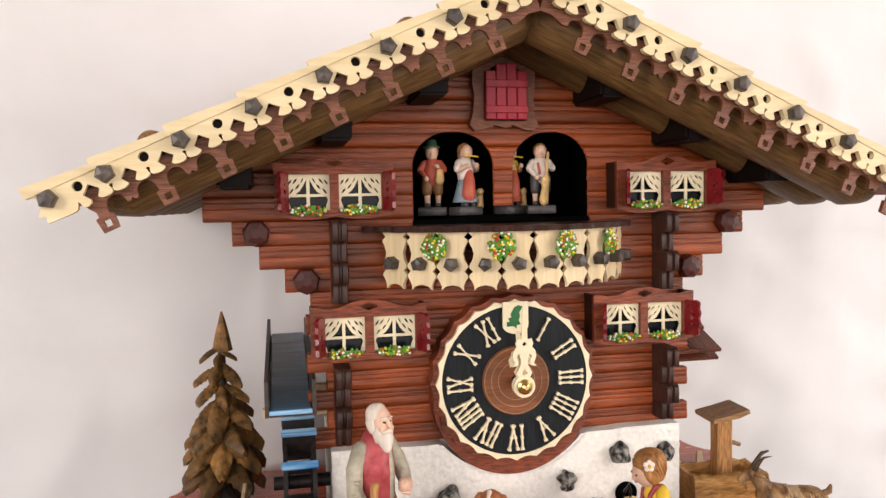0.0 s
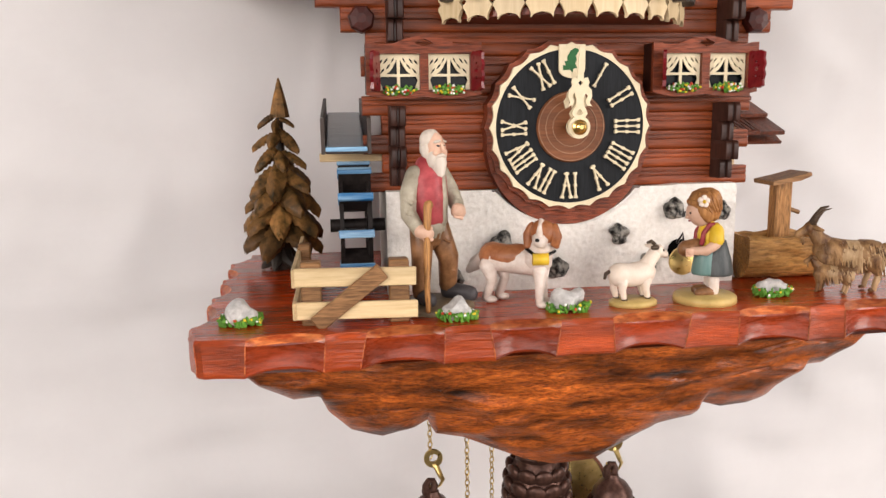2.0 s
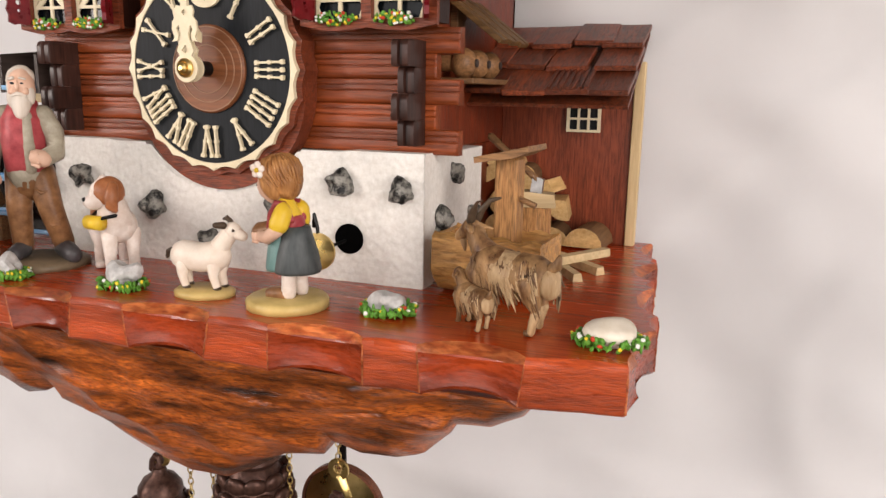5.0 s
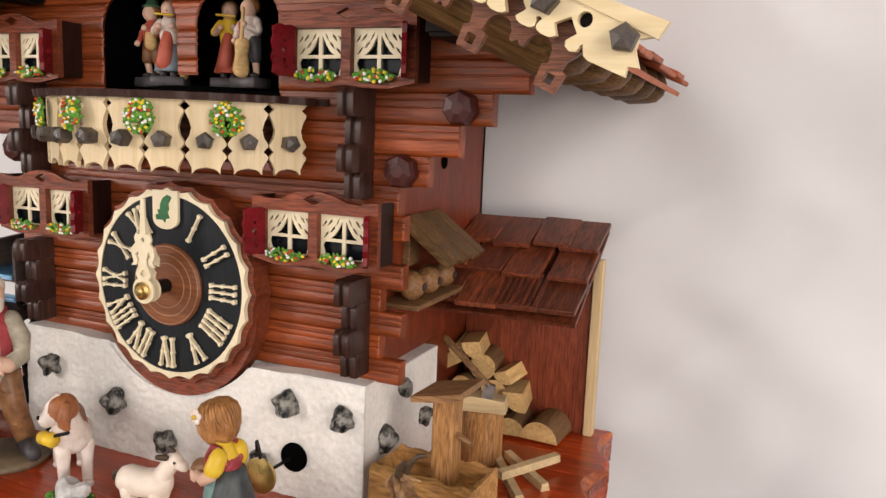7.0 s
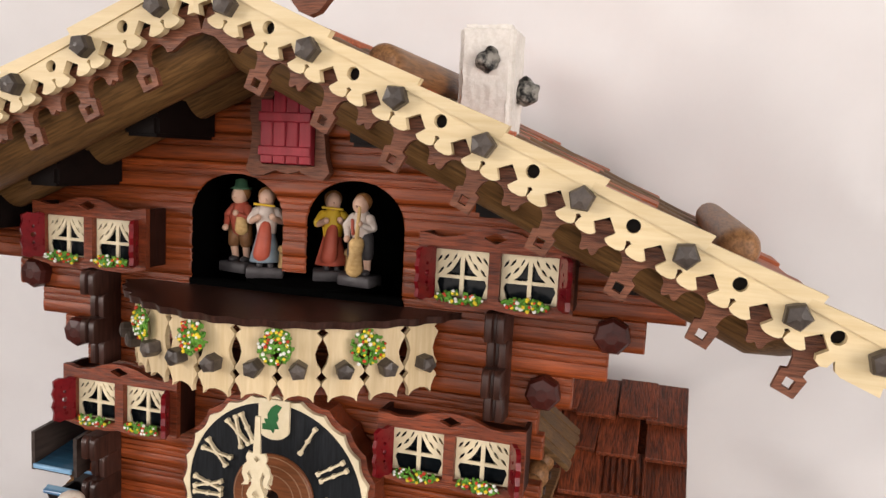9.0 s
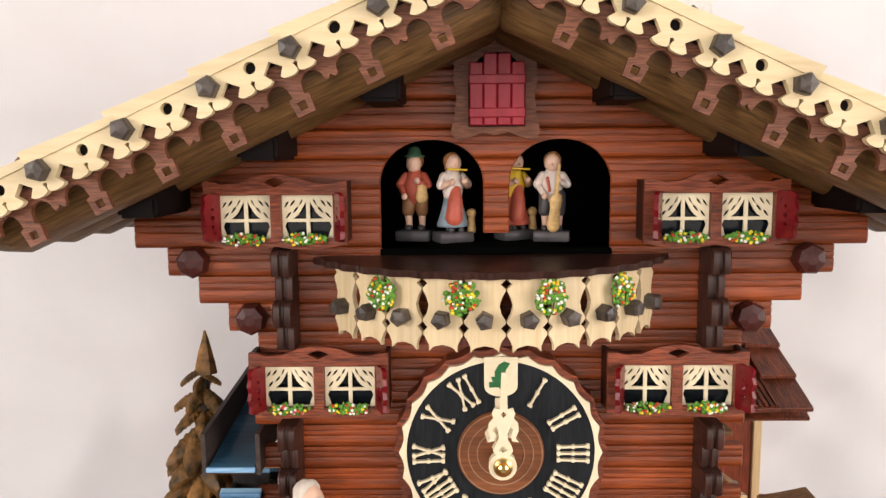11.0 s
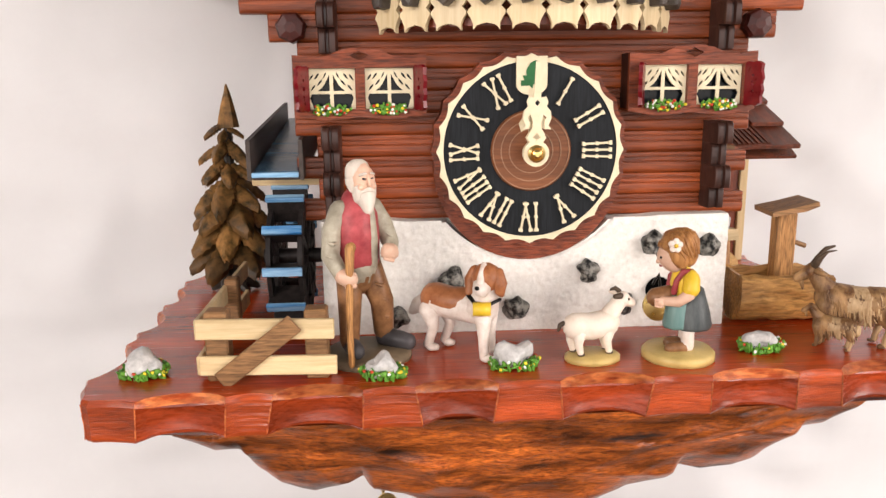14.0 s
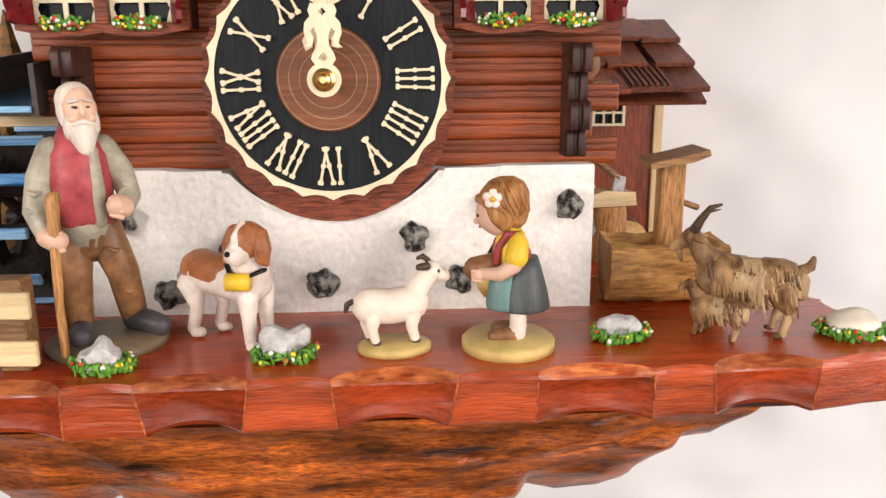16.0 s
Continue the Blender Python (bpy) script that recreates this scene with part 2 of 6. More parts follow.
FUR_WHITE = material("painted_white_fur", (0.60, 0.48, 0.40), (0.80, 0.72, 0.66), 0.42, scale=240, stain=0.2, bump=0.25)
FUR_RUST = material("painted_rust_fur", (0.25, 0.075, 0.026), (0.48, 0.19, 0.08), 0.42, scale=240, stain=0.35, bump=0.3)
LAMB = material("painted_pink_white", (0.70, 0.57, 0.46), (0.83, 0.75, 0.65), 0.45, scale=190, stain=0.15, bump=0.3)
GOAT = material("painted_goat_coat", (0.11, 0.046, 0.018), (0.50, 0.29, 0.13), 0.5, stretch=(1, 1, 0.4), scale=130, stain=0.4, contrast=0.14, bump=0.5)
YELLOW = material("painted_yellow", (0.68, 0.42, 0.02), (0.80, 0.55, 0.06), 0.4, scale=150, bump=0.03)
SKIRT = material("painted_slate", (0.022, 0.028, 0.030), (0.095, 0.105, 0.105), 0.45, stretch=ALONG_Z, scale=300)
APRON = material("painted_teal", (0.08, 0.17, 0.16), (0.17, 0.27, 0.25), 0.45, stretch=ALONG_Z, scale=300)
HAIR = material("painted_auburn_hair", (0.19, 0.070, 0.020), (0.52, 0.25, 0.09), 0.42, stretch=ALONG_Z, scale=420, bump=0.5, contrast=0.18)
DANCER_RED = material("painted_coral", (0.40, 0.07, 0.04), (0.55, 0.13, 0.08), 0.45, scale=200)
DANCER_BLUE = material("painted_grey_blue", (0.14, 0.20, 0.24), (0.28, 0.34, 0.38), 0.45, scale=200)

# ---- mesh tools, in millimetres; the middle of the dial is the origin ----
MM = 0.001


class Shape:
    def __init__(self):
        self.bm = bmesh.new()
        self.slot = 0

    def _take(self, verts, matrix=None):
        if matrix is not None:
            bmesh.ops.transform(self.bm, matrix=matrix, verts=verts)
        for f in {f for v in verts for f in v.link_faces}:
            f.material_index = self.slot
        return verts

    def box(self, x0, x1, y0, y1, z0, z1, bevel=0.0, turn=None, segments=1):
        made = bmesh.ops.create_cube(self.bm, size=1)["verts"]
        m = Matrix.Translation(((x0 + x1) / 2, (y0 + y1) / 2, (z0 + z1) / 2))
        if turn is not None:
            m = m @ turn
        m = m @ Matrix.Diagonal((x1 - x0, y1 - y0, z1 - z0, 1))
        bmesh.ops.transform(self.bm, matrix=m, verts=made)
        if bevel:
            edges = list({e for v in made for e in v.link_edges})
            made = bmesh.ops.bevel(self.bm, geom=edges, offset=bevel, segments=segments, affect="EDGES")["verts"]
        self._take(made)
        return self

    def tube(self, path, radii, n=12, round_ends=True, flat=1.0):
        """A tapered limb through points; flat squeezes its section sideways."""
        path = [Vector(p) for p in path]
        if not hasattr(radii, "__len__"):
            radii = [radii] * len(path)
        rings = []
        stations = list(zip(path, radii))
        if round_ends:
            d0, d1 = (path[0] - path[1]).normalized(), (path[-1] - path[-2]).normalized()
            stations = [(path[0] + d0 * radii[0] * 0.85, radii[0] * 0.35), (path[0] + d0 * radii[0] * 0.5, radii[0] * 0.8)] + stations + [
                (path[-1] + d1 * radii[-1] * 0.5, radii[-1] * 0.8), (path[-1] + d1 * radii[-1] * 0.85, radii[-1] * 0.35)]
        made, side = [], None
        for i, (p, r) in enumerate(stations):
            way = (stations[min(i + 1, len(stations) - 1)][0] - stations[max(i - 1, 0)][0]).normalized()
            if side is None:
                side = way.orthogonal().normalized()
            side = (side - way * side.dot(way)).normalized()
            other = way.cross(side)
            ring = [self.bm.verts.new(p + side * r * math.cos(2 * math.pi * k / n) + other * r * flat * math.sin(2 * math.pi * k / n)) for k in range(n)]
            rings.append(ring)
            made += ring
        for a, b in zip(rings, rings[1:]):
            for k in range(n):
                self.bm.faces.new((a[k], a[(k + 1) % n], b[(k + 1) % n], b[k]))
        self.bm.faces.new(rings[0][::-1])
        self.bm.faces.new(rings[-1])
        self._take(made)
        return self

    def rod(self, p0, p1, r, n=16, r1=None):
        return self.tube([p0, p1], [r, r if r1 is None else r1], n, False)

    def blob(self, centre, size, turn=(0, 0, 0), detail=10):
        made = bmesh.ops.create_uvsphere(self.bm, u_segments=detail + 4, v_segments=detail, radius=1)["verts"]
        m = Matrix.LocRotScale(centre, Euler([radians(a) for a in turn]), size if hasattr(size, "__len__") else (size,) * 3)
        self._take(made, m)
        return self

    def chip(self, centre, size, turn=(0, 0, 0), detail=1):
        made = bmesh.ops.create_icosphere(self.bm, subdivisions=detail, radius=1)["verts"]
        m = Matrix.LocRotScale(centre, Euler([radians(a) for a in turn]), size if hasattr(size, "__len__") else (size,) * 3)
        self._take(made, m)
        return self

    def lathe(self, profile, centre=(0, 0, 0), axis="z", n=32):
        """A turned shape from (radius, height) stations."""
        rings, made = [], []
        for r, h in profile:
            ring = []
            for k in range(n):
                a = 2 * math.pi * k / n
                c, s = r * math.cos(a), r * math.sin(a)
                p = {"z": (c, s, h), "y": (c, h, s), "x": (h, c, s)}[axis]
                ring.append(self.bm.verts.new(Vector(p) + Vector(centre)))
            rings.append(ring)
            made += ring
        for a, b in zip(rings, rings[1:]):
            for k in range(n):
                self.bm.faces.new((a[k], a[(k + 1) % n], b[(k + 1) % n], b[k]))
        self.bm.faces.new(rings[0][::-1])
        self.bm.faces.new(rings[-1])
        self._take(made)
        return self

    def plate(self, outline, y0, y1, holes=(), matrix=None):
        """A flat cut-out in the upright plane, from y0 (front) to y1 (back)."""
        edges, loops = [], []
        for loop in (outline, *holes):
            vs = [self.bm.verts.new((x, y0, z)) for x, z in loop]
            loops.append(vs)
            edges += [self.bm.edges.new((vs[i], vs[(i + 1) % len(vs)])) for i in range(len(vs))]
        got = bmesh.ops.triangle_fill(self.bm, use_beauty=True, use_dissolve=False, edges=edges, normal=(0, -1, 0))
        faces = [g for g in got["geom"] if isinstance(g, bmesh.types.BMFace)]
        out = bmesh.ops.extrude_face_region(self.bm, geom=faces)["geom"]
        back = [g for g in out if isinstance(g, bmesh.types.BMVert)]
        for v in back:
            v.co.y = y1
        self._take([v for vs in loops for v in vs] + back, matrix)
        return self

    def move(self, matrix):
        bmesh.ops.transform(self.bm, matrix=matrix, verts=self.bm.verts[:])
        return self

    def rough(self, amount, size, seed=0.0):
        """Uneven, hand-carved surface."""
        self.bm.normal_update()
        for v in self.bm.verts:
            v.co += v.normal * amount * noise.noise(v.co / size + Vector((seed, seed * 1.7, 3.1)))
        return self


def mesh_of(name, shape, mats, smooth):
    bm = shape.bm
    bmesh.ops.recalc_face_normals(bm, faces=bm.faces[:])
    bmesh.ops.scale(bm, vec=(MM, MM, MM), verts=bm.verts[:])
    data = bpy.data.meshes.new(name)
    bm.to_mesh(data)
    bm.free()
    for m in mats if hasattr(mats, "__len__") else (mats,):
        data.materials.append(m)
    if smooth:
        data.polygons.foreach_set("use_smooth", [True] * len(data.polygons))
        if smooth != "all":
            data.set_sharp_from_angle(angle=radians(smooth if smooth > 1 else 35))
    return data


def part(name, shape, mats, parent=None, label="", smooth=35):
    ob = new(name, mesh_of(name, shape, mats, smooth))
    ob.parent = parent
    if label:
        tagged(ob, label)
    return ob


def again(name, data, parent, place=(0, 0, 0), turn=(0, 0, 0), size=(1, 1, 1)):
    """Another piece on the same mesh; place in millimetres."""
    ob = new(name, data)
    ob.parent = parent
    ob.matrix_basis = Matrix.LocRotScale(Vector(place) * MM, Euler([radians(a) for a in turn]), size)
    return ob


def thing(name, label, category, place=(0, 0, 0), group="", turn=0.0, kind=""):
    ob = new(name)
    ob.empty_display_size = 0.01
    ob.matrix_basis = Matrix.LocRotScale(Vector(place) * MM, Euler((0, 0, radians(turn))), None)
    return tagged(ob, label, category, group, kind)


def solid(name, shape, mats, label, category, place=(0, 0, 0), group="", turn=0.0, smooth=35, kind=""):
    """A thing that is one mesh."""
    ob = new(name, mesh_of(name, shape, mats, smooth))
    ob.matrix_basis = Matrix.LocRotScale(Vector(place) * MM, Euler((0, 0, radians(turn))), None)
    return tagged(ob, label, category, group, kind)


def circle(cx, cz, r, n=24, a0=0.0, a1=360.0, rz=None):
    whole = abs(a1 - a0) >= 360
    return [(cx + r * math.cos(radians(a0 + (a1 - a0) * k / (n if whole else n - 1))), cz + (rz or r) * math.sin(radians(a0 + (a1 - a0) * k / (n if whole else n - 1)))) for k in range(n)]


TABLE_Z = -98.0   # top of the carved platform
WALL_Y = 16.0     # face of the log wall
BACK_Y = 172.0    # back of the case
CLOTH_Y = 180.0   # backdrop behind the clock

# ---- the room ----
CREASES = ((-560, -150, -90, -118, 2.4), (-520, -215, -240, -168, 2.0), (250, 88, 640, 60, 2.2), (330, 178, 700, 120, 1.6), (-420, 60, -240, 20, 1.8), (150, -190, 420, -235, 1.8), (-430, 150, -250, 190, 1.6))


def crease(x, z):
    """Height of the pressed folds that cross the cloth."""
    total = 0.0
    for x0, z0, x1, z1, high in CREASES:
        dx, dz = x1 - x0, z1 - z0
        f = ((x - x0) * dx + (z - z0) * dz) / (dx * dx + dz * dz)
        if 0 < f < 1:
            off = ((z - z0) * dx - (x - x0) * dz) / math.hypot(dx, dz) + 9 * noise.noise((x / 70, z0, 1.0))
            total += high * math.sin(math.pi * f) * math.exp(-(off / 7.0) ** 2)
    return total


def backdrop():
    nx, nz = 260, 200
    x0, x1, z0, z1 = -1600.0, 1600.0, -1500.0, 1200.0
    s = Shape()
    grid = []
    for j in range(nz + 1):
        row = []
        for i in range(nx + 1):
            u, w = i / nx, j / nz
            x = x0 + (x1 - x0) * (0.5 + 0.5 * (abs(2 * u - 1) ** 1.6) * (1 if u > 0.5 else -1))
            z = z0 + (z1 - z0) * (0.555 + (w - 0.555) * (0.45 + 0.55 * abs(w - 0.555) / 0.555))
            y = CLOTH_Y + 11 + 8.0 * noise.noise((x / 95, 0.0, z / 110)) + 4.5 * noise.noise((x / 52 + z / 140 + 5, 2.0, z / 44)) + 4.0 * noise.noise((x / 260, 4.0, z / 46)) - 3.0 * (1 - min(1, 9 * abs(noise.noise((x / 150 + 9, 7.0, z / 130))))) - crease(x, z)
            row.append(s.bm.verts.new((x, y, z)))
        grid.append(row)
    for j in range(nz):
        for i in range(nx):
            s.bm.faces.new((grid[j][i], grid[j][i + 1], grid[j + 1][i + 1], grid[j + 1][i]))
    solid("backdrop", s, FABRIC, "white cloth backdrop with faint soft folds", "backdrop", smooth="all", kind="structure")


backdrop()
# Assumed room shell, out of view; its dark paint keeps bounced light low.
R0, R1, RF, RB, RZ0, RZ1 = -1600.0, 1600.0, -2000.0, 200.0, -1500.0, 1200.0
solid("floor", Shape().box(R0, R1, RF, RB, RZ0 - 60, RZ0), BOARDS, "brown oak floor of the room", "floor", kind="structure")
solid("ceiling", Shape().box(R0, R1, RF, RB, RZ1, RZ1 + 60), PLASTER, "grey painted ceiling", "ceiling", kind="structure")
solid("wall_north", Shape().box(R0, R1, RB, RB + 60, RZ0, RZ1), PLASTER, "grey painted wall behind the cloth", "wall", kind="structure")


def holed_wall(name, along, a0, a1, at, h0, h1, label):
    """A wall with one made-up opening behind a lamp, along x or y."""
    s = Shape()
    lo, hi = (R0, R1) if along == "x" else (RF, RB)
    for p0, p1, z0, z1 in ((lo, a0, RZ0, RZ1), (a1, hi, RZ0, RZ1), (a0, a1, RZ0, h0), (a0, a1, h1, RZ1)):
        if along == "x":
            s.box(p0, p1, at - 60, at, z0, z1)
        else:
            s.box(at - 60, at, p0, p1, z0, z1)
    solid(name, s, PLASTER, label, "wall", kind="structure")


holed_wall("wall_west", "y", -1850, -1150, R0, -150, 1000, "unseen grey wall with an opening added behind a lamp")
holed_wall("wall_east", "y", -1700, -500, R1 + 60, -500, 1100, "unseen grey wall with an opening added behind a lamp")
holed_wall("wall_south", "x", -1200, 1200, RF, -600, 1100, "unseen grey wall with an opening added behind a lamp")

# ---- the clock case ----
clock = thing("cuckoo_clock", "large chalet cuckoo clock of reddish stained wood with pale fretwork", "clock", (0, 0, 0))
SLOPE = radians(24.6)
APEX = 216.0
ROOF_Y0, ROOF_Y1 = -63.0, 168.0
ROOF_X = -2.5


def roof_frame(side):
    """Local x down the slope from the apex, local z off the roof; side +1 or -1."""
    m = Matrix.Translation((0, 0, APEX)) @ Matrix.Rotation(SLOPE + (radians(0.45) if side > 0 else 0.0), 4, "Y")
    return Matrix.Translation((ROOF_X, 0, 0)) @ (m if side > 0 else Matrix.Diagonal((-1, 1, 1, 1)) @ m)


def gable_half(z):
    return (APEX - 13 / math.cos(SLOPE) - z) / math.tan(SLOPE)


ARCHES = ((-32.0, 24.5), (29.0, 24.0))


def arch_half(z, half):
    if z < 92:
        return 0
    if z < 126:
        return half
    return half * math.sqrt(max(0.0, 1 - ((z - 126) / 22.0) ** 2.2)) if z < 148 else 0


PROFILE = ((0.0, 0.9), (0.025, 0.1), (0.07, -0.35), (0.18, -0.62), (0.3, -0.7), (0.42, -0.6), (0.49, -0.36), (0.515, 0.3), (0.535, 0.3), (0.56, -0.3), (0.65, -0.45), (0.73, -0.28), (0.75, 0.25), (0.77, 0.25), (0.79, -0.28), (0.88, -0.4), (0.96, -0.22), (0.98, 0.1), (1.0, 0.9))


def log_piece(name, z0, z1, left, right, parent, under=(0.0, 0.0), low=None, high=None):
    """A milled wall log whose ends follow left(z) and right(z), undercut behind an arch; low and high cut it short."""
    s = Shape()
    rows = []
    fs, depths = [p[0] for p in PROFILE], [p[1] for p in PROFILE]
    a0, a1 = ((low if low is not None else z0) - z0) / (z1 - z0), ((high if high is not None else z1) - z0) / (z1 - z0)
    for f in [a0] + [f for f in fs if a0 < f < a1] + [a1]:
        dy = float(np.interp(f, fs, depths))
        z = z0 + (z1 - z0) * f
        a, b = left(z), right(z)
        if b - a < 0.4:
            continue
        ys = (WALL_Y + dy, WALL_Y + 6)
        cut = min(1.0, (b - a) / 4)
        rows.append([s.bm.verts.new(p) for p in ((a + min(under[0], (b - a) * 0.4), ys[1], z), (a, ys[0] + 0.7 * cut, z), (a + 0.6 * cut, ys[0], z), (b - 0.6 * cut, ys[0], z), (b, ys[0] + 0.7 * cut, z), (b - min(under[1], (b - a) * 0.4), ys[1], z))])
    if len(rows) < 2:
        s.bm.free()
        return
    for p, q in zip(rows, rows[1:]):
        for k in range(5):
            s.bm.faces.new((p[k], p[k + 1], q[k + 1], q[k]))
        s.bm.faces.new((p[5], p[0], q[0], q[5]))
    s.bm.faces.new(rows[0])
    s.bm.faces.new(rows[-1][::-1])
    part(name, s, LOG, parent, smooth=40)


def span(z0, z1, left, right):
    """One course, split round the two arches."""
    mid = (z0 + z1) / 2
    if z1 <= 92 or z0 >= 148:
        log_piece("log", z0, z1, left, right, clock)
        return
    (c0, h0), (c1, h1) = ARCHES
    crown = 147.9 if z1 > 148 else None
    log_piece("log", z0, z1, left, lambda z: c0 - arch_half(z, h0), clock, (0, 5), high=crown)
    if mid > 99:
        log_piece("log", z0, z1, lambda z: c0 + arch_half(z, h0), lambda z: c1 - arch_half(z, h1), clock, (5, 5), 103.5 if z0 < 103.5 else None, crown)
    log_piece("log", z0, z1, lambda z: c1 + arch_half(z, h1), right, clock, (5, 0), high=crown)
    if crown:
        log_piece("log", z0, z1, left, right, clock, low=crown)


def walls():
    courses = []
    z, n = -37.0, 0
    while z < 41:
        courses.append((z, z + 11.29, 121.0 if n % 2 == 0 else 110.0))
        z, n = z + 11.29, n + 1
    for k, half in enumerate((118.0, 132.0, 146.0, 160.5)):
        courses.append((42 + 13.75 * k, 42 + 13.75 * (k + 1), half))
    z = 97.0
    while z < 202:
        courses.append((z, z + 14.0, 176.0))
        z += 14.0
    for z0, z1, half in courses:
        span(z0, z1, lambda z: -min(half, gable_half(z)), lambda z: min(half, gable_half(z)))


walls()


def case_body():
    for side in (-1, 1):
        s = Shape().box(min(side * 97, side * 101), max(side * 97, side * 101), WALL_Y + 6, BACK_Y, -37, 150, 0.4)
        part("side_panel", s, CASE, clock)
        for y in (85, 106):
            # black disc laid on the panel, painting the dark inside of a hole
            h = Shape().lathe([(4.0, 0), (4.0, 0.4)], (0, 0, 0), "x", 20)
            part("sound_hole", h.move(Matrix.Translation((side * 101.2 if side > 0 else -101.6, y, 64))), VOID, clock)
    part("lower_case", Shape().box(-100, 100, 90.5, BACK_Y - 4.2, TABLE_Z, -37.3, 0.4), CASE, clock, "reddish lower case behind the stucco")
    part("back_panel", Shape().box(-101, 101, BACK_Y - 4, BACK_Y, -37, 165, 0.4), CASE, clock)
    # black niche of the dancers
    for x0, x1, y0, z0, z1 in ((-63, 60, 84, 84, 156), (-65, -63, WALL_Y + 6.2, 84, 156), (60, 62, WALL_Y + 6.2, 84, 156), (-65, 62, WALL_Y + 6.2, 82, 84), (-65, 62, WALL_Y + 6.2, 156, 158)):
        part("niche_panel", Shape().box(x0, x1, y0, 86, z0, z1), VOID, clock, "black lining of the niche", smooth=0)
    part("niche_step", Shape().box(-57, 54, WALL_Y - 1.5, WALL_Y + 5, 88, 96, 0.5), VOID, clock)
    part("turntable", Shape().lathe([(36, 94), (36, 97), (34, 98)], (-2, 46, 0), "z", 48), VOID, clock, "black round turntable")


case_body()


def corner_post(x):
    """Stack of dark log ends with two upright ridges."""
    def block(depth):
        s = Shape()
        prof = [(-5.4, 0), (-5.4, -depth + 1.2), (-4.6, -depth), (-1.4, -depth), (-0.6, -depth + 1.6), (0.6, -depth + 1.6), (1.4, -depth), (4.6, -depth), (5.4, -depth + 1.2), (5.4, 0)]
        levels = ((0.0, 0.3), (0.12, 0.0), (0.75, 0.0), (0.9, 0.25), (1.0, 0.9))
        rows = [[s.bm.verts.new((px, py * (1 - 0.12 * cut), 12.0 * f)) for px, py in prof] for f, cut in levels]
        for a, b in zip(rows, rows[1:]):
            for k in range(len(prof)):
                s.bm.faces.new((a[k], a[(k + 1) % len(prof)], b[(k + 1) % len(prof)], b[k]))
        s.bm.faces.new(rows[0][::-1])
        s.bm.faces.new(rows[-1])
        return mesh_of("log_end", s, POST, 40)
    deep, shallow = block(19.0), block(12.0)
    for k, z in enumerate((85.5, 73.5, 61.5, 49.5)):
        again("log_end", deep if k % 2 == 0 else shallow, clock, (x, WALL_Y - 0.5, z), size=(0.84, 1, 1))
    for k, z in enumerate((2.0, -9.5, -21.0, -32.5)):
        again("log_end", deep if k % 2 == 0 else shallow, clock, (x, WALL_Y - 0.5, z), size=(0.84, 1, 0.95))


corner_post(-101.5)
corner_post(100.5)


def knobs():
    s = Shape()
    n = 7
    s.lathe([(7.8, 0), (7.8, -8), (6.6, -10.0), (2.8, -10.8)], (0, 0, 0), "y", n)
    data = mesh_of("beam_knob", s, KNOB, 0)
    for side in (-1, 1):
        for x, z in ((147, 90.5), (120, 62.5)):
            again("beam_knob", data, clock, (side * x, WALL_Y + 3, z), (0, 14 * side, 0))


knobs()


def purlins():
    for side in (-1, 1):
        for x, z in ((52, 172), (104, 148), (156, 124)):
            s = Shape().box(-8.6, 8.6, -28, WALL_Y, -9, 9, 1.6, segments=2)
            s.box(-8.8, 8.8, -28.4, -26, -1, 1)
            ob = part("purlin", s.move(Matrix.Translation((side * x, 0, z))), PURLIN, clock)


purlins()

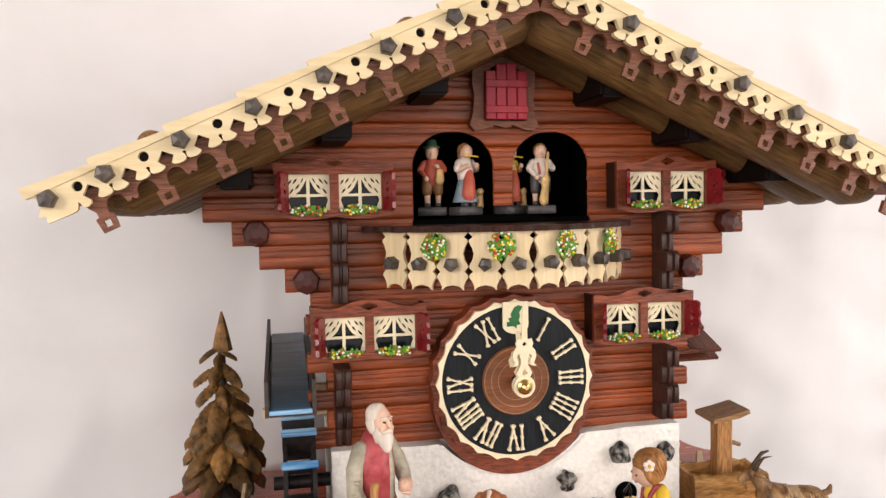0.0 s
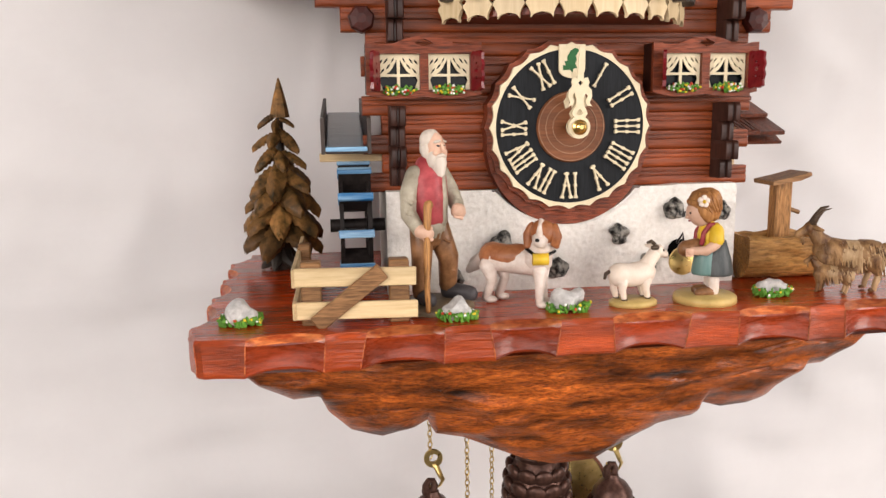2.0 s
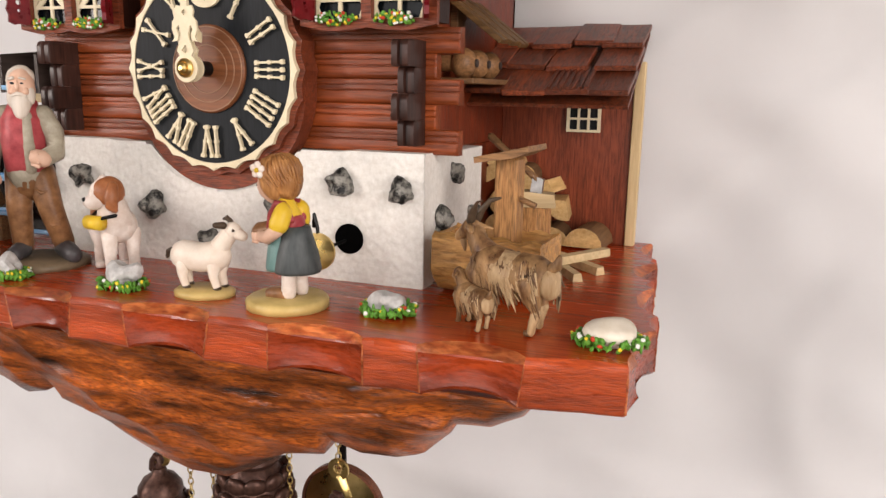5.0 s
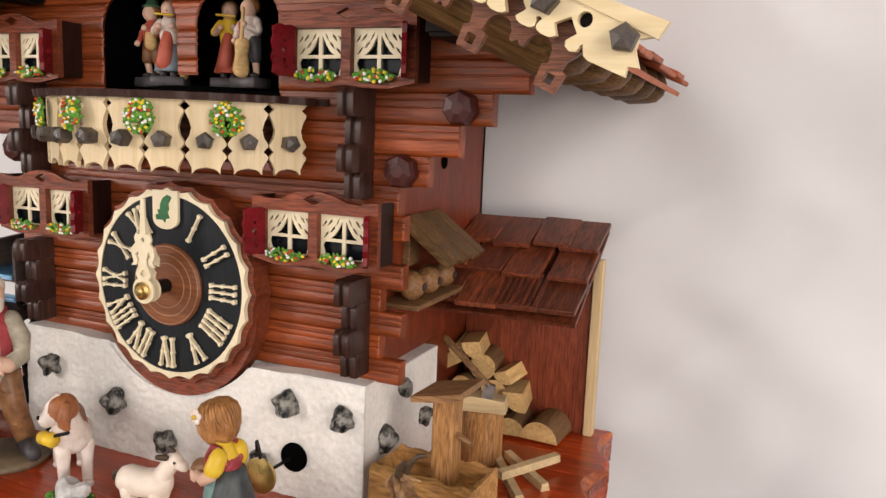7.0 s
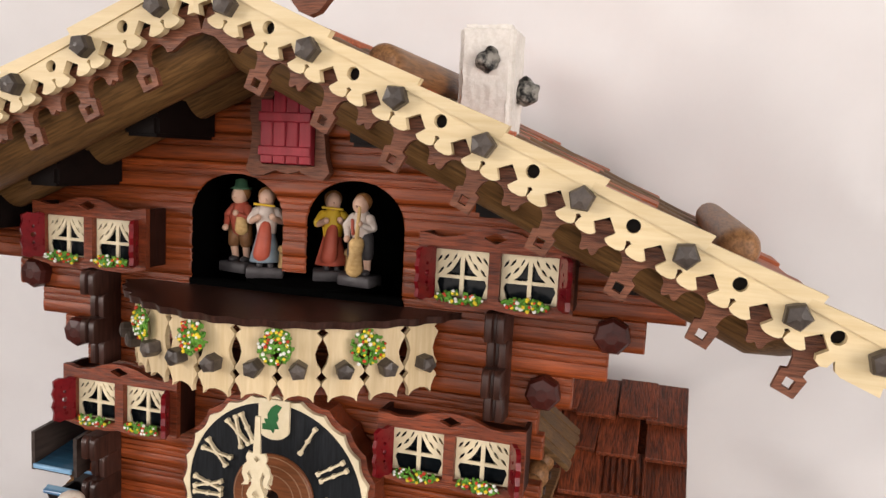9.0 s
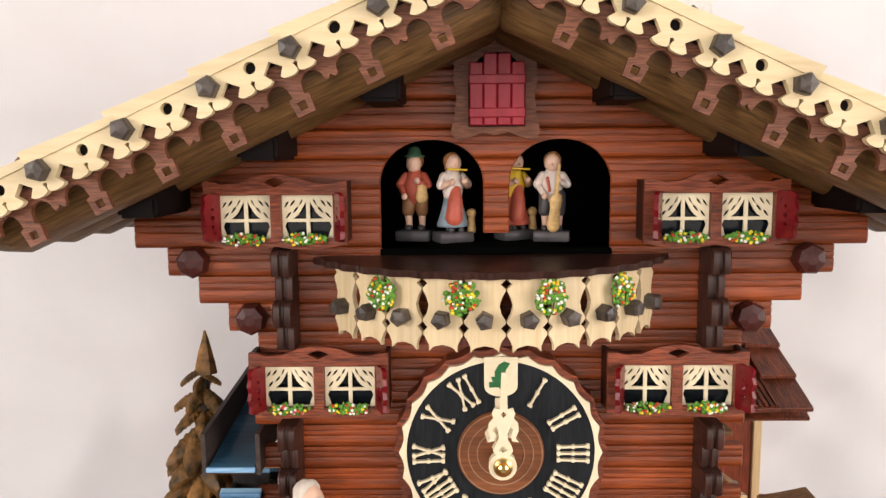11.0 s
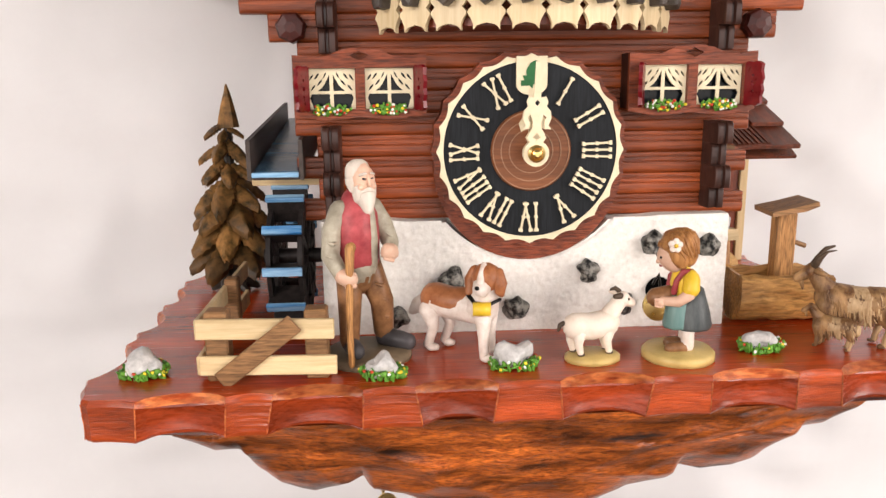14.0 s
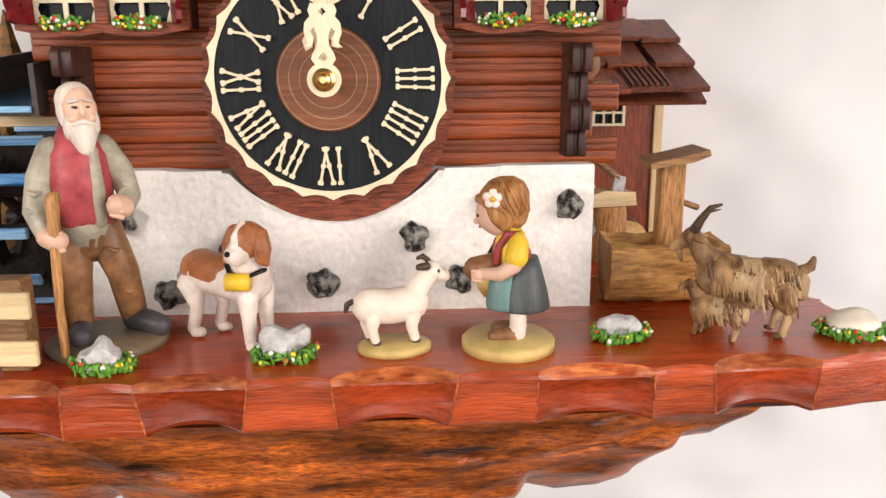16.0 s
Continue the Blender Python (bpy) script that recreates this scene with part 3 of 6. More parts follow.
# ---- roof ----
def barge():
    """Pale scalloped front board, capping strips, pegs and brown fretwork, for each slope."""
    peg = Shape()
    peg.lathe([(4.4, 0), (4.4, -3.6), (3.7, -5.0), (0.9, -5.6)], (0, 0, 0), "y", 5)
    peg_data = mesh_of("peg", peg, PEG, 0)
    pegs = (14, 46, 78.5, 109, 141.5, 174, 206.5, 230.5)
    for side in (-1, 1):
        m = roof_frame(side)
        c = math.cos(SLOPE)
        us = [x / c for x in pegs]
        end = 261.0
        step = 17.55
        # lower edge with diamond notches and lobes
        low = []
        u = 8.0
        while u + step < end - 8:
            low += [(u - 1.7, -7.6), (u - 3.9, -4.6), (u, -1.0), (u + 3.9, -4.6), (u + 1.7, -7.6)]
            w = (step - 3.4) / 2
            for k in range(2):
                c0 = u + 1.7 + w * (k + 0.5)
                low += [(c0 + w * 0.5 * math.cos(radians(a)) * 0.96, -7.6 - 1.5 * math.sin(radians(a))) for a in (172, 140, 110, 70, 40, 8)]
                if k < 1:
                    low += [(c0 + w * 0.5 - 0.5, -6.0), (c0 + w * 0.5 - 1.0, -5.2), (c0 + w * 0.5, -4.6), (c0 + w * 0.5 + 1.0, -5.2), (c0 + w * 0.5 + 0.5, -6.0)]
            u += step
        tail = [(u - 1.7, -7.6), (u - 3.9, -4.6), (u, -1.0), (u + 3.9, -4.6), (u + 1.7, -7.6)]
        low += tail + [(u + 2.3, -9.2), (u + 4.2, -10.0), (u + 6.0, -9.2), (u + 6.4, -7.2), (u + 6.9, -6.4), (u + 7.4, -7.4), (u + 8.6, -9.4), (u + 10.5, -10.0), (end - 2.5, -9.6), (end - 3.2, -6.6), (end, -5.6), (end - 3.5, -1.5), (end - 4.0, 1.5), (end, 4.0)]
        start = [(-4.0 * math.tan(SLOPE), 4.0), (8.0 * math.tan(SLOPE), -8.0)]
        outline = start + low
        holes = [circle((a + b) / 2, 0.0, 2.3, 14) for a, b in zip(us, us[1:])]
        s = Shape().plate(outline, ROOF_Y0, ROOF_Y0 + 3.2, holes)
        part("barge_board", s.move(m), CREAM, clock, "pale scalloped plywood verge board")
        # hole backs stay dark: a thin black strip, added behind, stands for their shade
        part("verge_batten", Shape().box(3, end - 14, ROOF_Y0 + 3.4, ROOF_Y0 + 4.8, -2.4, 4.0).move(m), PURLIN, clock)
        joints = [0.0] + [x + 4 for x in us[1:-1]] + [end + 1]
        for k, (a, b) in enumerate(zip(joints, joints[1:])):
            t0 = 6.4 if k else 7.2
            a2 = -3.6 * math.tan(SLOPE) if k == 0 else a - 3
            cap = Shape().plate([(a2, 3.6), (b, 3.6), (b + 0.6, 9.2), (a2 - (0 if k else 3.6 * math.tan(SLOPE)), t0)], ROOF_Y0 - 0.9 + 0.15 * (k % 2), ROOF_Y0 + 2.6)
            part("capping_strip", cap.move(m), CREAM, clock)
        for u in us:
            place = m @ Vector((u, 0, 0))
            again("peg", peg_data, clock, (place.x, ROOF_Y0, place.z), (0, random.uniform(-25, 25), 0))
        # brown fretwork hanging behind the pale board
        drops = [34 + 29 * k for k in range(8)]
        edge = []
        for u in drops:
            edge += [(x, z) for x, z in circle(u - 7.2, -13.6, 4.5, 9, 185, 0)]
            edge += [(u - 2.4, -15.8), (u - 4.2, -16.6), (u - 3.6, -23.4), (u + 3.6, -23.4), (u + 4.2, -16.6), (u + 2.4, -15.8)]
            if u < drops[-1]:
                edge += [(x, z) for x, z in circle(u + 7.2, -13.6, 4.5, 9, 180, -5)]
                edge += [(u + 12.2, -14.9), (u + 13.2, -14.9), (u + 14.5, -13.6), (u + 15.8, -14.9), (u + 16.8, -14.9)]
            else:
                edge += [(u + 2.6, -13.4), (u + 4.6, -10.6), (u + 6.4, -7.0)]
        outline = [(u, -0.6) for u in (244.0, 120.0, 4.0)] + [(6.0, -13.5), (12.0, -12.5), (20, -14.5)] + edge
        squares = [[(u - 1.6, -18.2), (u - 1.5, -21.4), (u + 1.5, -21.4), (u + 1.6, -18.2)] for u in drops]
        fret = Shape().plate(outline, ROOF_Y0 + 5, ROOF_Y0 + 7.6, squares)
        part("fretwork", fret.move(m), FRET, clock, "brown fretwork trim with square drops")


barge()


def roof_cover():
    # soffit of half-round poles, boards above, shingles on top
    pole = Shape()
    pole.tube([(12, 0, 0), (226, 0, 0), (234, 0, 1.5)], [11.0, 10.8, 8.0], 22, True, 1.36)
    pole_data = mesh_of("roof_pole", pole, ROOF_LOG, 40)
    wide = []
    for k in range(4):
        s = Shape().box(-20, 20, -14.3, 14.3, 0, 2.6, 0.5)
        s.rough(0.5, 14, k * 3.0)
        wide.append(mesh_of("roof_shingle", s, SHINGLE, 30))
    for side in (-1, 1):
        m = roof_frame(side)
        for k in range(6):
            y = ROOF_Y0 + 27 + 36.5 * k
            ob = new("roof_pole", pole_data)
            ob.parent = clock
            ob.matrix_basis = Matrix.Scale(MM, 4) @ m @ Matrix.Translation((0, y, -9.5)) @ Matrix.Scale(1 / MM, 4)
        part("roof_board", Shape().box(0, 246, ROOF_Y0 + 9.2, ROOF_Y1, -7.0, -4.6).move(m), SHINGLE, clock)
        for i in range(7):
            for j in range(8):
                u = 22 + 34.2 * i
                y = ROOF_Y0 + 22 + 28.8 * j + (6 if i % 2 else -3) * (j not in (0, 7))
                ob = new("roof_shingle", wide[(i * 3 + j * 5) % 4])
                ob.parent = clock
                ob.matrix_basis = Matrix.Scale(MM, 4) @ m @ Matrix.Translation((u, y, -1.4 + random.uniform(0, 1.8))) @ Matrix.Rotation(radians(-3.2), 4, "Y") @ Matrix.Scale(1 / MM, 4)
        for x, y0, y1 in ((64, -44, 140), (190, -46, 140)):
            z = APEX - x * math.tan(SLOPE) + 7.0
            log = Shape().lathe([(3.2, y0), (5.6, y0 + 1.2), (6.9, y0 + 4.0), (7.2, y0 + 9), (7.4, y1 - 8), (5.0, y1)], (ROOF_X + side * x, 0, z), "y", 20)
            part("roof_weight_log", log.rough(0.3, 9, x), OAK_Y, clock, "brown round-ended log lying across the shingles", smooth="all")
    part("ridge_cap", Shape().box(-11, 6, ROOF_Y0 + 6, ROOF_Y1, APEX - 2.0, APEX + 2.0, 1.0), SHINGLE, clock)


roof_cover()


def chimney():
    s = Shape()
    s.box(74.5, 98.5, 14, 38, 166, 217, 2.2, segments=3)
    bmesh.ops.subdivide_edges(s.bm, edges=s.bm.edges[:], cuts=17, use_grid_fill=True)
    s.rough(0.6, 2.2, 1.0)
    s.rough(0.5, 7.0, 2.0)
    stack = part("chimney", s, STUCCO, clock, "white stuccoed chimney with set dark stones")
    for x, y, z, r in ((88, 13.5, 202, 5.0), (102, 26, 190, 5.5)):
        part("chimney_stone", pebble(r, x), DARKSTONE, stack).matrix_basis = Matrix.Translation(Vector((x, y, z)) * MM)
    return stack


def pebble(r, seed, flat=0.8):
    s = Shape().chip((0, 0, 0), (r, r * flat, r * 1.05), detail=3)
    return s.rough(r * 0.55, r * 0.75, seed * 0.37)


chimney()


def ridge_ornament():
    """Brown pair of curved horns cut from board, on the ridge."""
    s = Shape()
    for side in (-1, 1):
        inner = [(side * x, z) for x, z in ((0, 4), (5, 7), (9, 13), (11, 20), (11, 27))]
        outer = [(side * x, z) for x, z in ((17, 29), (17.5, 20), (15, 11), (10, 3), (5, -3), (0, -5))]
        s.plate(inner + outer, 18, 23)
    part("ridge_ornament", s.move(Matrix.Translation((2, 0, APEX + 10))), FRET, clock, "brown curved ornament on the roof ridge")


ridge_ornament()

# ---- cuckoo door ----
def cuckoo_door():
    out = [(-20.5, 186), (-21.5, 176), (-20, 168), (-21, 158), (-23, 151), (-20, 147.5), (-14, 148.5), (-8, 151), (-2, 149.5), (4, 151), (10, 148.5), (16, 147.5), (19, 151), (17, 158), (16, 168), (17.5, 176), (16.5, 186), (10, 193), (-2, 197), (-14, 193)]
    hole = [(-14.5, 153.5), (11.7, 153.5), (11.7, 174)] + circle(-1.4, 174, 13.1, 11, 0, 180)[1:] 
    plate = part("door_surround", Shape().plate(out, WALL_Y - 7.5, WALL_Y - 2.6, [hole]), FRET, clock, "brown wavy-edged board round the cuckoo door")
    # black sheet that gives the doorway its dark inside
    part("doorway_back", Shape().box(-16, 13, WALL_Y - 2.4, WALL_Y - 1.6, 152, 189), VOID, plate)
    door = part("cuckoo_door", Shape().box(-14.2, 11.4, WALL_Y - 9.5, WALL_Y - 7, 154, 155), DOOR_RED, clock, "red shut cuckoo door of narrow boards")
    for k in range(4):
        x0 = -14.2 + 6.4 * k
        top = 174 + math.sqrt(max(0, 12.8 ** 2 - (x0 + 3.2 + 1.4) ** 2))
        part("board", Shape().box(x0 + 0.2, x0 + 6.25, WALL_Y - 11, WALL_Y - 6.5, 154, top, 0.5), DOOR_RED, door)
    for z in (157.5, 172.5):
        part("batten", Shape().box(-14.4, 11.6, WALL_Y - 12.4, WALL_Y - 10.8, z, z + 4.4, 0.5), DOOR_RED, door)


cuckoo_door()

# ---- stucco plinth ----
def plinth():
    top = [(-109, -36)] + [(-71, -36), (-62, -37)] + circle(0, 0, 57.5, 21, 221, 319) + [(62, -37), (71, -36), (109, -36)]
    s = Shape().plate([(109, TABLE_Z), (-109, TABLE_Z)] + top, 6, 18)
    front = part("stucco_front", s, STUCCO, clock, "white rough stucco plinth with a round hollow under the dial")
    body = Shape().box(-108.5, 108.5, 18.2, 90, TABLE_Z, -37.2, 0.5)
    part("stucco_side", body, STUCCO, clock)
    # thick trowelled relief
    s = Shape()
    nx, nz = 190, 56
    grid = [[None] * (nx + 1) for _ in range(nz + 1)]
    for j in range(nz + 1):
        for i in range(nx + 1):
            x, z = -109 + 218 * i / nx, TABLE_Z + (61.5) * j / nz
            bump = 0.8 * noise.noise((x / 4.2, z / 3.4, 0)) + 0.9 * noise.noise((x / 12, z / 9, 4)) + 0.5 * noise.noise((x / 1.9, z / 1.7, 8))
            if math.hypot(x, z) < 58.5:
                continue
            grid[j][i] = s.bm.verts.new((x, 5.2 - abs(bump), z))
    for j in range(nz):
        for i in range(nx):
            q = (grid[j][i], grid[j][i + 1], grid[j + 1][i + 1], grid[j + 1][i])
            if all(q):
                s.bm.faces.new(q)
    part("stucco_relief", s, STUCCO, clock, smooth="all")
    stones = ((-88, 2, -55, 6.0), (-41, 3, -69, 6.5), (-7, 3, -85, 6.5), (33, 3, -65, 5.6), (52, 3, -84, 5.6), (68, 3, -51, 6.2), (99, 3, -53, 5.4), (-71, 3, -88, 6.4))
    for x, y, z, r in stones:
        part("set_stone", pebble(r, x), DARKSTONE, clock).matrix_basis = Matrix.Translation(Vector((x, y, z)) * MM)
    for y, z, r in ((45, -47, 5.0), (26, -69, 6.6), (72, -72, 5.6)):
        part("set_stone", pebble(r, y), DARKSTONE, clock).matrix_basis = Matrix.Translation(Vector((109, y, z)) * MM)
    # no hole is cut: a black disc stands for its unlit inside
    hole = Shape().lathe([(7.2, 0), (7.2, -1.0)], (0, 0, 0), "y", 28)
    part("drive_hole", hole.move(Matrix.Translation((72, 4.2, -77))), VOID, clock, "round black disc standing for a hole in the stucco")
    disc = Shape().lathe([(8.5, 0), (8.5, -1.4), (3, -2.4)], (0, 0, 0), "y", 28)
    part("drive_disc", disc.move(Matrix.Translation((66, -14, -80))), BRASS, clock, "small brass disc on a bent black wire")
    part("drive_wire", Shape().tube([(63, -13, -69), (65, -16, -63), (66, -15, -69), (66, -14, -80), (70, 4, -78)], 0.9, 8), STEEL, clock)


plinth()

# ---- balcony ----
BAL_X, BAL_R, BAL_Y, BAL_FROM, BAL_STEP = -5.0, 88.0, 52.0, -55.0, 11.67


def bal_point(deg, out=0.0):
    return (BAL_X + (BAL_R + out) * math.sin(radians(deg)), BAL_Y - (BAL_R + out) * math.cos(radians(deg)))


def balcony():
    rail = Shape()
    edge_in, edge_out, n = [], [], 96
    for k in range(n + 1):
        a = -62 + 130 * k / n
        wave = 1.2 * math.cos(k * 2 * math.pi * 15 / n)
        edge_out.append(bal_point(a, 5.0 + wave))
        edge_in.append((BAL_X + (bal_point(a)[0] - BAL_X) * 0.98, WALL_Y - 1))
    rows = []
    for z, dz in ((89.8, 0.8), (93.0, 0.0)):
        rows.append(([rail.bm.verts.new((*p, z)) for p in edge_in], [rail.bm.verts.new((p[0], p[1] + dz, z)) for p in edge_out]))
    (li, lo), (ti, to) = rows
    for k in range(n):
        rail.bm.faces.new((ti[k], ti[k + 1], to[k + 1], to[k]))
        rail.bm.faces.new((li[k], lo[k], lo[k + 1], li[k + 1]))
        rail.bm.faces.new((lo[k], to[k], to[k + 1], lo[k + 1]))
        rail.bm.faces.new((li[k], li[k + 1], ti[k + 1], ti[k]))
    rail.bm.faces.new((li[0], ti[0], to[0], lo[0]))
    rail.bm.faces.new((li[n], lo[n], to[n], ti[n]))
    part("balcony_rail", rail, POST, clock, "dark wavy-edged balcony rail")
    count = 10
    width = BAL_STEP
    half = BAL_R * math.sin(radians(width / 2)) * 0.97
    slat = Shape()
    right = [(half, 90.2), (half, 89.2), (half - 2.2, 87.2), (half, 85.2), (half, 84.5), (half - 1.6, 81.5), (half - 2.6, 78), (half - 1.8, 74.5), (half, 71.6), (half, 70.6), (half - 2.0, 68.4), (half, 66.2), (half, 65.2), (half - 1.3, 63.4), (half - 2.6, 60.5), (half - 2.6, 58.0)]
    bottom = [(half - 4.0, 59.6), (half - 5.4, 60.3), (0, 61.0), (-half + 5.4, 60.3), (-half + 4.0, 59.6)]
    left = [(-x, z) for x, z in right[::-1]]
    slat.plate(right + bottom + left, 0, 2.2)
    slat_data = mesh_of("balcony_slat", slat, CREAM_Z, 0)
    peg = Shape().lathe([(3.9, 2.5), (3.9, -5.0), (3.3, -6.2), (0.8, -6.8)], (0, 0, 0), "y", 5)
    peg_data = mesh_of("balcony_peg", peg, PEG, 0)
    for k in range(count):
        a = BAL_FROM + width * (k + 0.5)
        x, y = bal_point(a)
        again("balcony_slat", slat_data, clock, (x, y, 0), (0, 0, a))
        x, y = bal_point(a, 0.5)
        again("balcony_peg", peg_data, clock, (x, y, 72.4), (0, random.uniform(-30, 30), a))
    floor_ = Shape()
    pts = [bal_point(-53 + 113 * k / 24, -4) for k in range(25)] + [(66, WALL_Y - 1), (-72, WALL_Y - 1)]
    lo = [floor_.bm.verts.new((*p, 60.0)) for p in pts]
    hi = [floor_.bm.verts.new((*p, 63.5)) for p in pts]
    floor_.bm.faces.new(lo[::-1])
    floor_.bm.faces.new(hi)
    for k in range(len(pts)):
        floor_.bm.faces.new((lo[k], lo[(k + 1) % len(pts)], hi[(k + 1) % len(pts)], hi[k]))
    part("balcony_floor", floor_, CASE, clock)
    for k in (2, 4, 6, 8):
        a = BAL_FROM + width * k
        x, y = bal_point(a, 3.0)
        wreath = flowers(0, 0, 0.8, 7.0, 2.6, 7.2, 130, k)
        ob = part("posy", wreath, FLOWER_MATS, clock, "round bunch of tiny red, white and yellow flowers", smooth="all")
        ob.matrix_basis = Matrix.LocRotScale(Vector((x, y, 81.2)) * MM, Euler((0, 0, radians(a))), None)


FLOWER_MATS = (GREEN, DOT_WHITE, DOT_RED, DOT_YELLOW)


def flowers(cx, cy, cz, rx, ry, rz, count, seed, front=True):
    """A cushion of green flock with coloured petals over it."""
    rng = random.Random(seed)
    s = Shape()
    for k in range(count):
        a, b = rng.uniform(0, 2 * math.pi), math.sqrt(rng.random())
        x, z = cx + rx * b * math.cos(a), cz + rz * b * math.sin(a)
        y = cy - ry * math.sqrt(max(0.05, 1 - b * b)) * rng.uniform(0.5, 1.0)
        s.slot = 0
        s.chip((x, y, z), (rng.uniform(0.9, 1.8), 0.45, rng.uniform(0.7, 1.3)), (rng.uniform(-50, 50), rng.uniform(0, 180), rng.uniform(-50, 50)), 1)
        if k % 3 == 0:
            s.slot = rng.choice((1, 1, 2, 3, 3, 2))
            s.chip((x + rng.uniform(-1, 1), y - 0.7, z + rng.uniform(-0.6, 0.6)), rng.uniform(0.6, 1.0), (0, rng.uniform(0, 90), 0), 1)
    return s


balcony()

# ---- windows ----
def window_parts():
    frame = Shape()
    top = [(-33, 3.0), (-33, 32.2), (-29, 32.0), (-24, 30.8), (-17, 31.4), (-10, 34.2), (-4, 35.4), (0, 35.6), (4, 35.4), (10, 34.2), (17, 31.4), (24, 30.8), (29, 32.0), (33, 32.2), (33, 3.0), (20, 0.5), (8, 0.8), (0, 2.0), (-8, 0.8), (-20, 0.5)]
    holes = [[(-26.5, 5.6), (-2.4, 5.6), (-2.4, 25.8), (-26.5, 25.8)], [(2.4, 5.6), (26.5, 5.6), (26.5, 25.8), (2.4, 25.8)], [(-5.2, 31.6), (0, 29.3), (5.2, 31.6), (0, 34.0)]]
    frame.plate(top, 0, 3.0, holes)
    frame.slot = 1
    frame.box(-33, -31, 3.02, 15, 4, 31.8)
    frame.box(31, 33, 3.02, 15, 4, 31.8)
    frame.box(-30.98, 30.98, 3.02, 15, 4, 5.4)
    frame.box(-30.98, 30.98, 3.02, 15, 27, 29)
    frame_data = mesh_of("window", frame, (FRAME, DARK), 30)
    pane = Shape().box(-11.9, 11.9, 6.5, 7.5, 0, 20)
    pane_data = mesh_of("dark_pane", pane, GLASS, 0)
    # lace curtain and glazing bars cut from one pale sheet
    lace = Shape()
    w, h = 12.0, 20.2
    # openings: two pointed upper ones, two lower ones, and slits
    holes = []
    for s_ in (-1, 1):
        up = [(s_ * 0.9, 17.4), (s_ * 0.9, 9.2), (s_ * 6.9, 9.2), (s_ * 5.0, 10.6), (s_ * 3.4, 12.6), (s_ * 2.0, 15.2)]
        lo = [(s_ * 0.9, 7.7), (s_ * 0.9, 0.5), (s_ * 9.2, 0.5), (s_ * 10.0, 3.2), (s_ * 10.9, 5.6), (s_ * 10.0, 7.7)]
        holes += [up, lo]
        for x, z, d in ((3.3, 16.8, 0.9), (5.9, 13.3, 1.3), (7.3, 16.4, 1.3), (10.1, 15.8, 1.2), (9.3, 10.8, 1.3)):
            holes.append([(s_ * (x - d), z + 1.8), (s_ * (x + d * 0.1), z + 0.6), (s_ * (x + d), z - 1.5), (s_ * (x + d * 0.2), z - 1.1), (s_ * (x - d * 0.9), z + 0.5)])
    lace.plate([(-w, 0), (-w, h), (w, h), (w, 0)], 3.2, 4.2, holes)
    lace_data = mesh_of("lace_curtain", lace, IVORY, 0)
    shut = Shape()
    shut.plate([(0, 0), (0, 20.5), (2.2, 21.4), (5, 20.8), (7.8, 21.4), (10.6, 20), (10.2, 16.5), (11.2, 13.5), (10.2, 10.2), (11.2, 7), (10.2, 4), (10.6, 0.6), (7.8, -0.8), (5, -0.2), (2.2, -0.8)], 0, 2.0, [circle(5.4, 10.4, 1.3, 8), circle(5.4, 6.4, 0.8, 6), circle(5.4, 14.4, 0.8, 6)])
    shut_data = mesh_of("shutter", shut, RED, 0)
    return frame_data, pane_data, lace_data, shut_data


def window(x, z, seed, data):
    frame_data, pane_data, lace_data, shut_data = data
    win = again("window", frame_data, clock, (x, 0, z))
    tagged(win, "brown carved window with lace curtains, open red shutters and flowers")
    for c in (-14.45, 14.45):
        again("dark_pane", pane_data, win, (c, 0, 5.6))
        again("lace_curtain", lace_data, win, (c, 0, 5.5))
    again("shutter", shut_data, win, (-26.8, 0.2, 5.6), (0, 0, 180 + 66))
    again("shutter", shut_data, win, (26.8, 0.2, 5.6), (0, 0, -66))
    for k, c in enumerate((-14.5, 14.0)):
        part("flower_box", flowers(c, -0.6, 5.6, 9.8, 2.0, 2.5, 70, seed + k), FLOWER_MATS, win, "row of tiny white, red and yellow flowers", smooth="all")


data = window_parts()
for k, (x, z) in enumerate(((-103.5, 97.2), (98.3, 96.8), (-85.8, 16.4), (83.0, 16.4))):
    window(x, z, 11 * k + 3, data)

# ---- the dial ----
dial = thing("clock_dial", "round black dial with pale Roman numerals and brown middle", "clock dial", (0, 0, 0))


def scallop(r, depth, n, steps=8, point=True):
    out = []
    for k in range(n * steps):
        a = 2 * math.pi * k / (n * steps)
        f = abs(math.sin(n * a / 2))
        out.append(((r - depth * (f if point else 1 - f)) * math.sin(a), (r - depth * (f if point else 1 - f)) * math.cos(a)))
    return out


def numeral(parts_):
    """Turned-looking strokes; each is x at the inner and at the outer end."""
    s = Shape()
    for x0, x1 in parts_:
        way = Vector((x1 - x0, 0, 15.4))
        side = Vector((15.4, 0, -(x1 - x0))).normalized()
        foot = Vector((x0, 0, 26.5))
        right = [(0, 1.0), (0.07, 1.2), (0.12, 0.5), (0.44, 0.48), (0.47, 0.95), (0.53, 0.95), (0.56, 0.48), (0.88, 0.5), (0.93, 1.2), (1.0, 1.0)]
        pts = [foot + way * f + side * w for f, w in right] + [foot + way * f - side * w for f, w in right[::-1]]
        s.plate([(p.x, p.z) for p in pts], -2.2 - 0.12 * parts_.index((x0, x1)), -0.3 - 0.05 * parts_.index((x0, x1)))
    return s


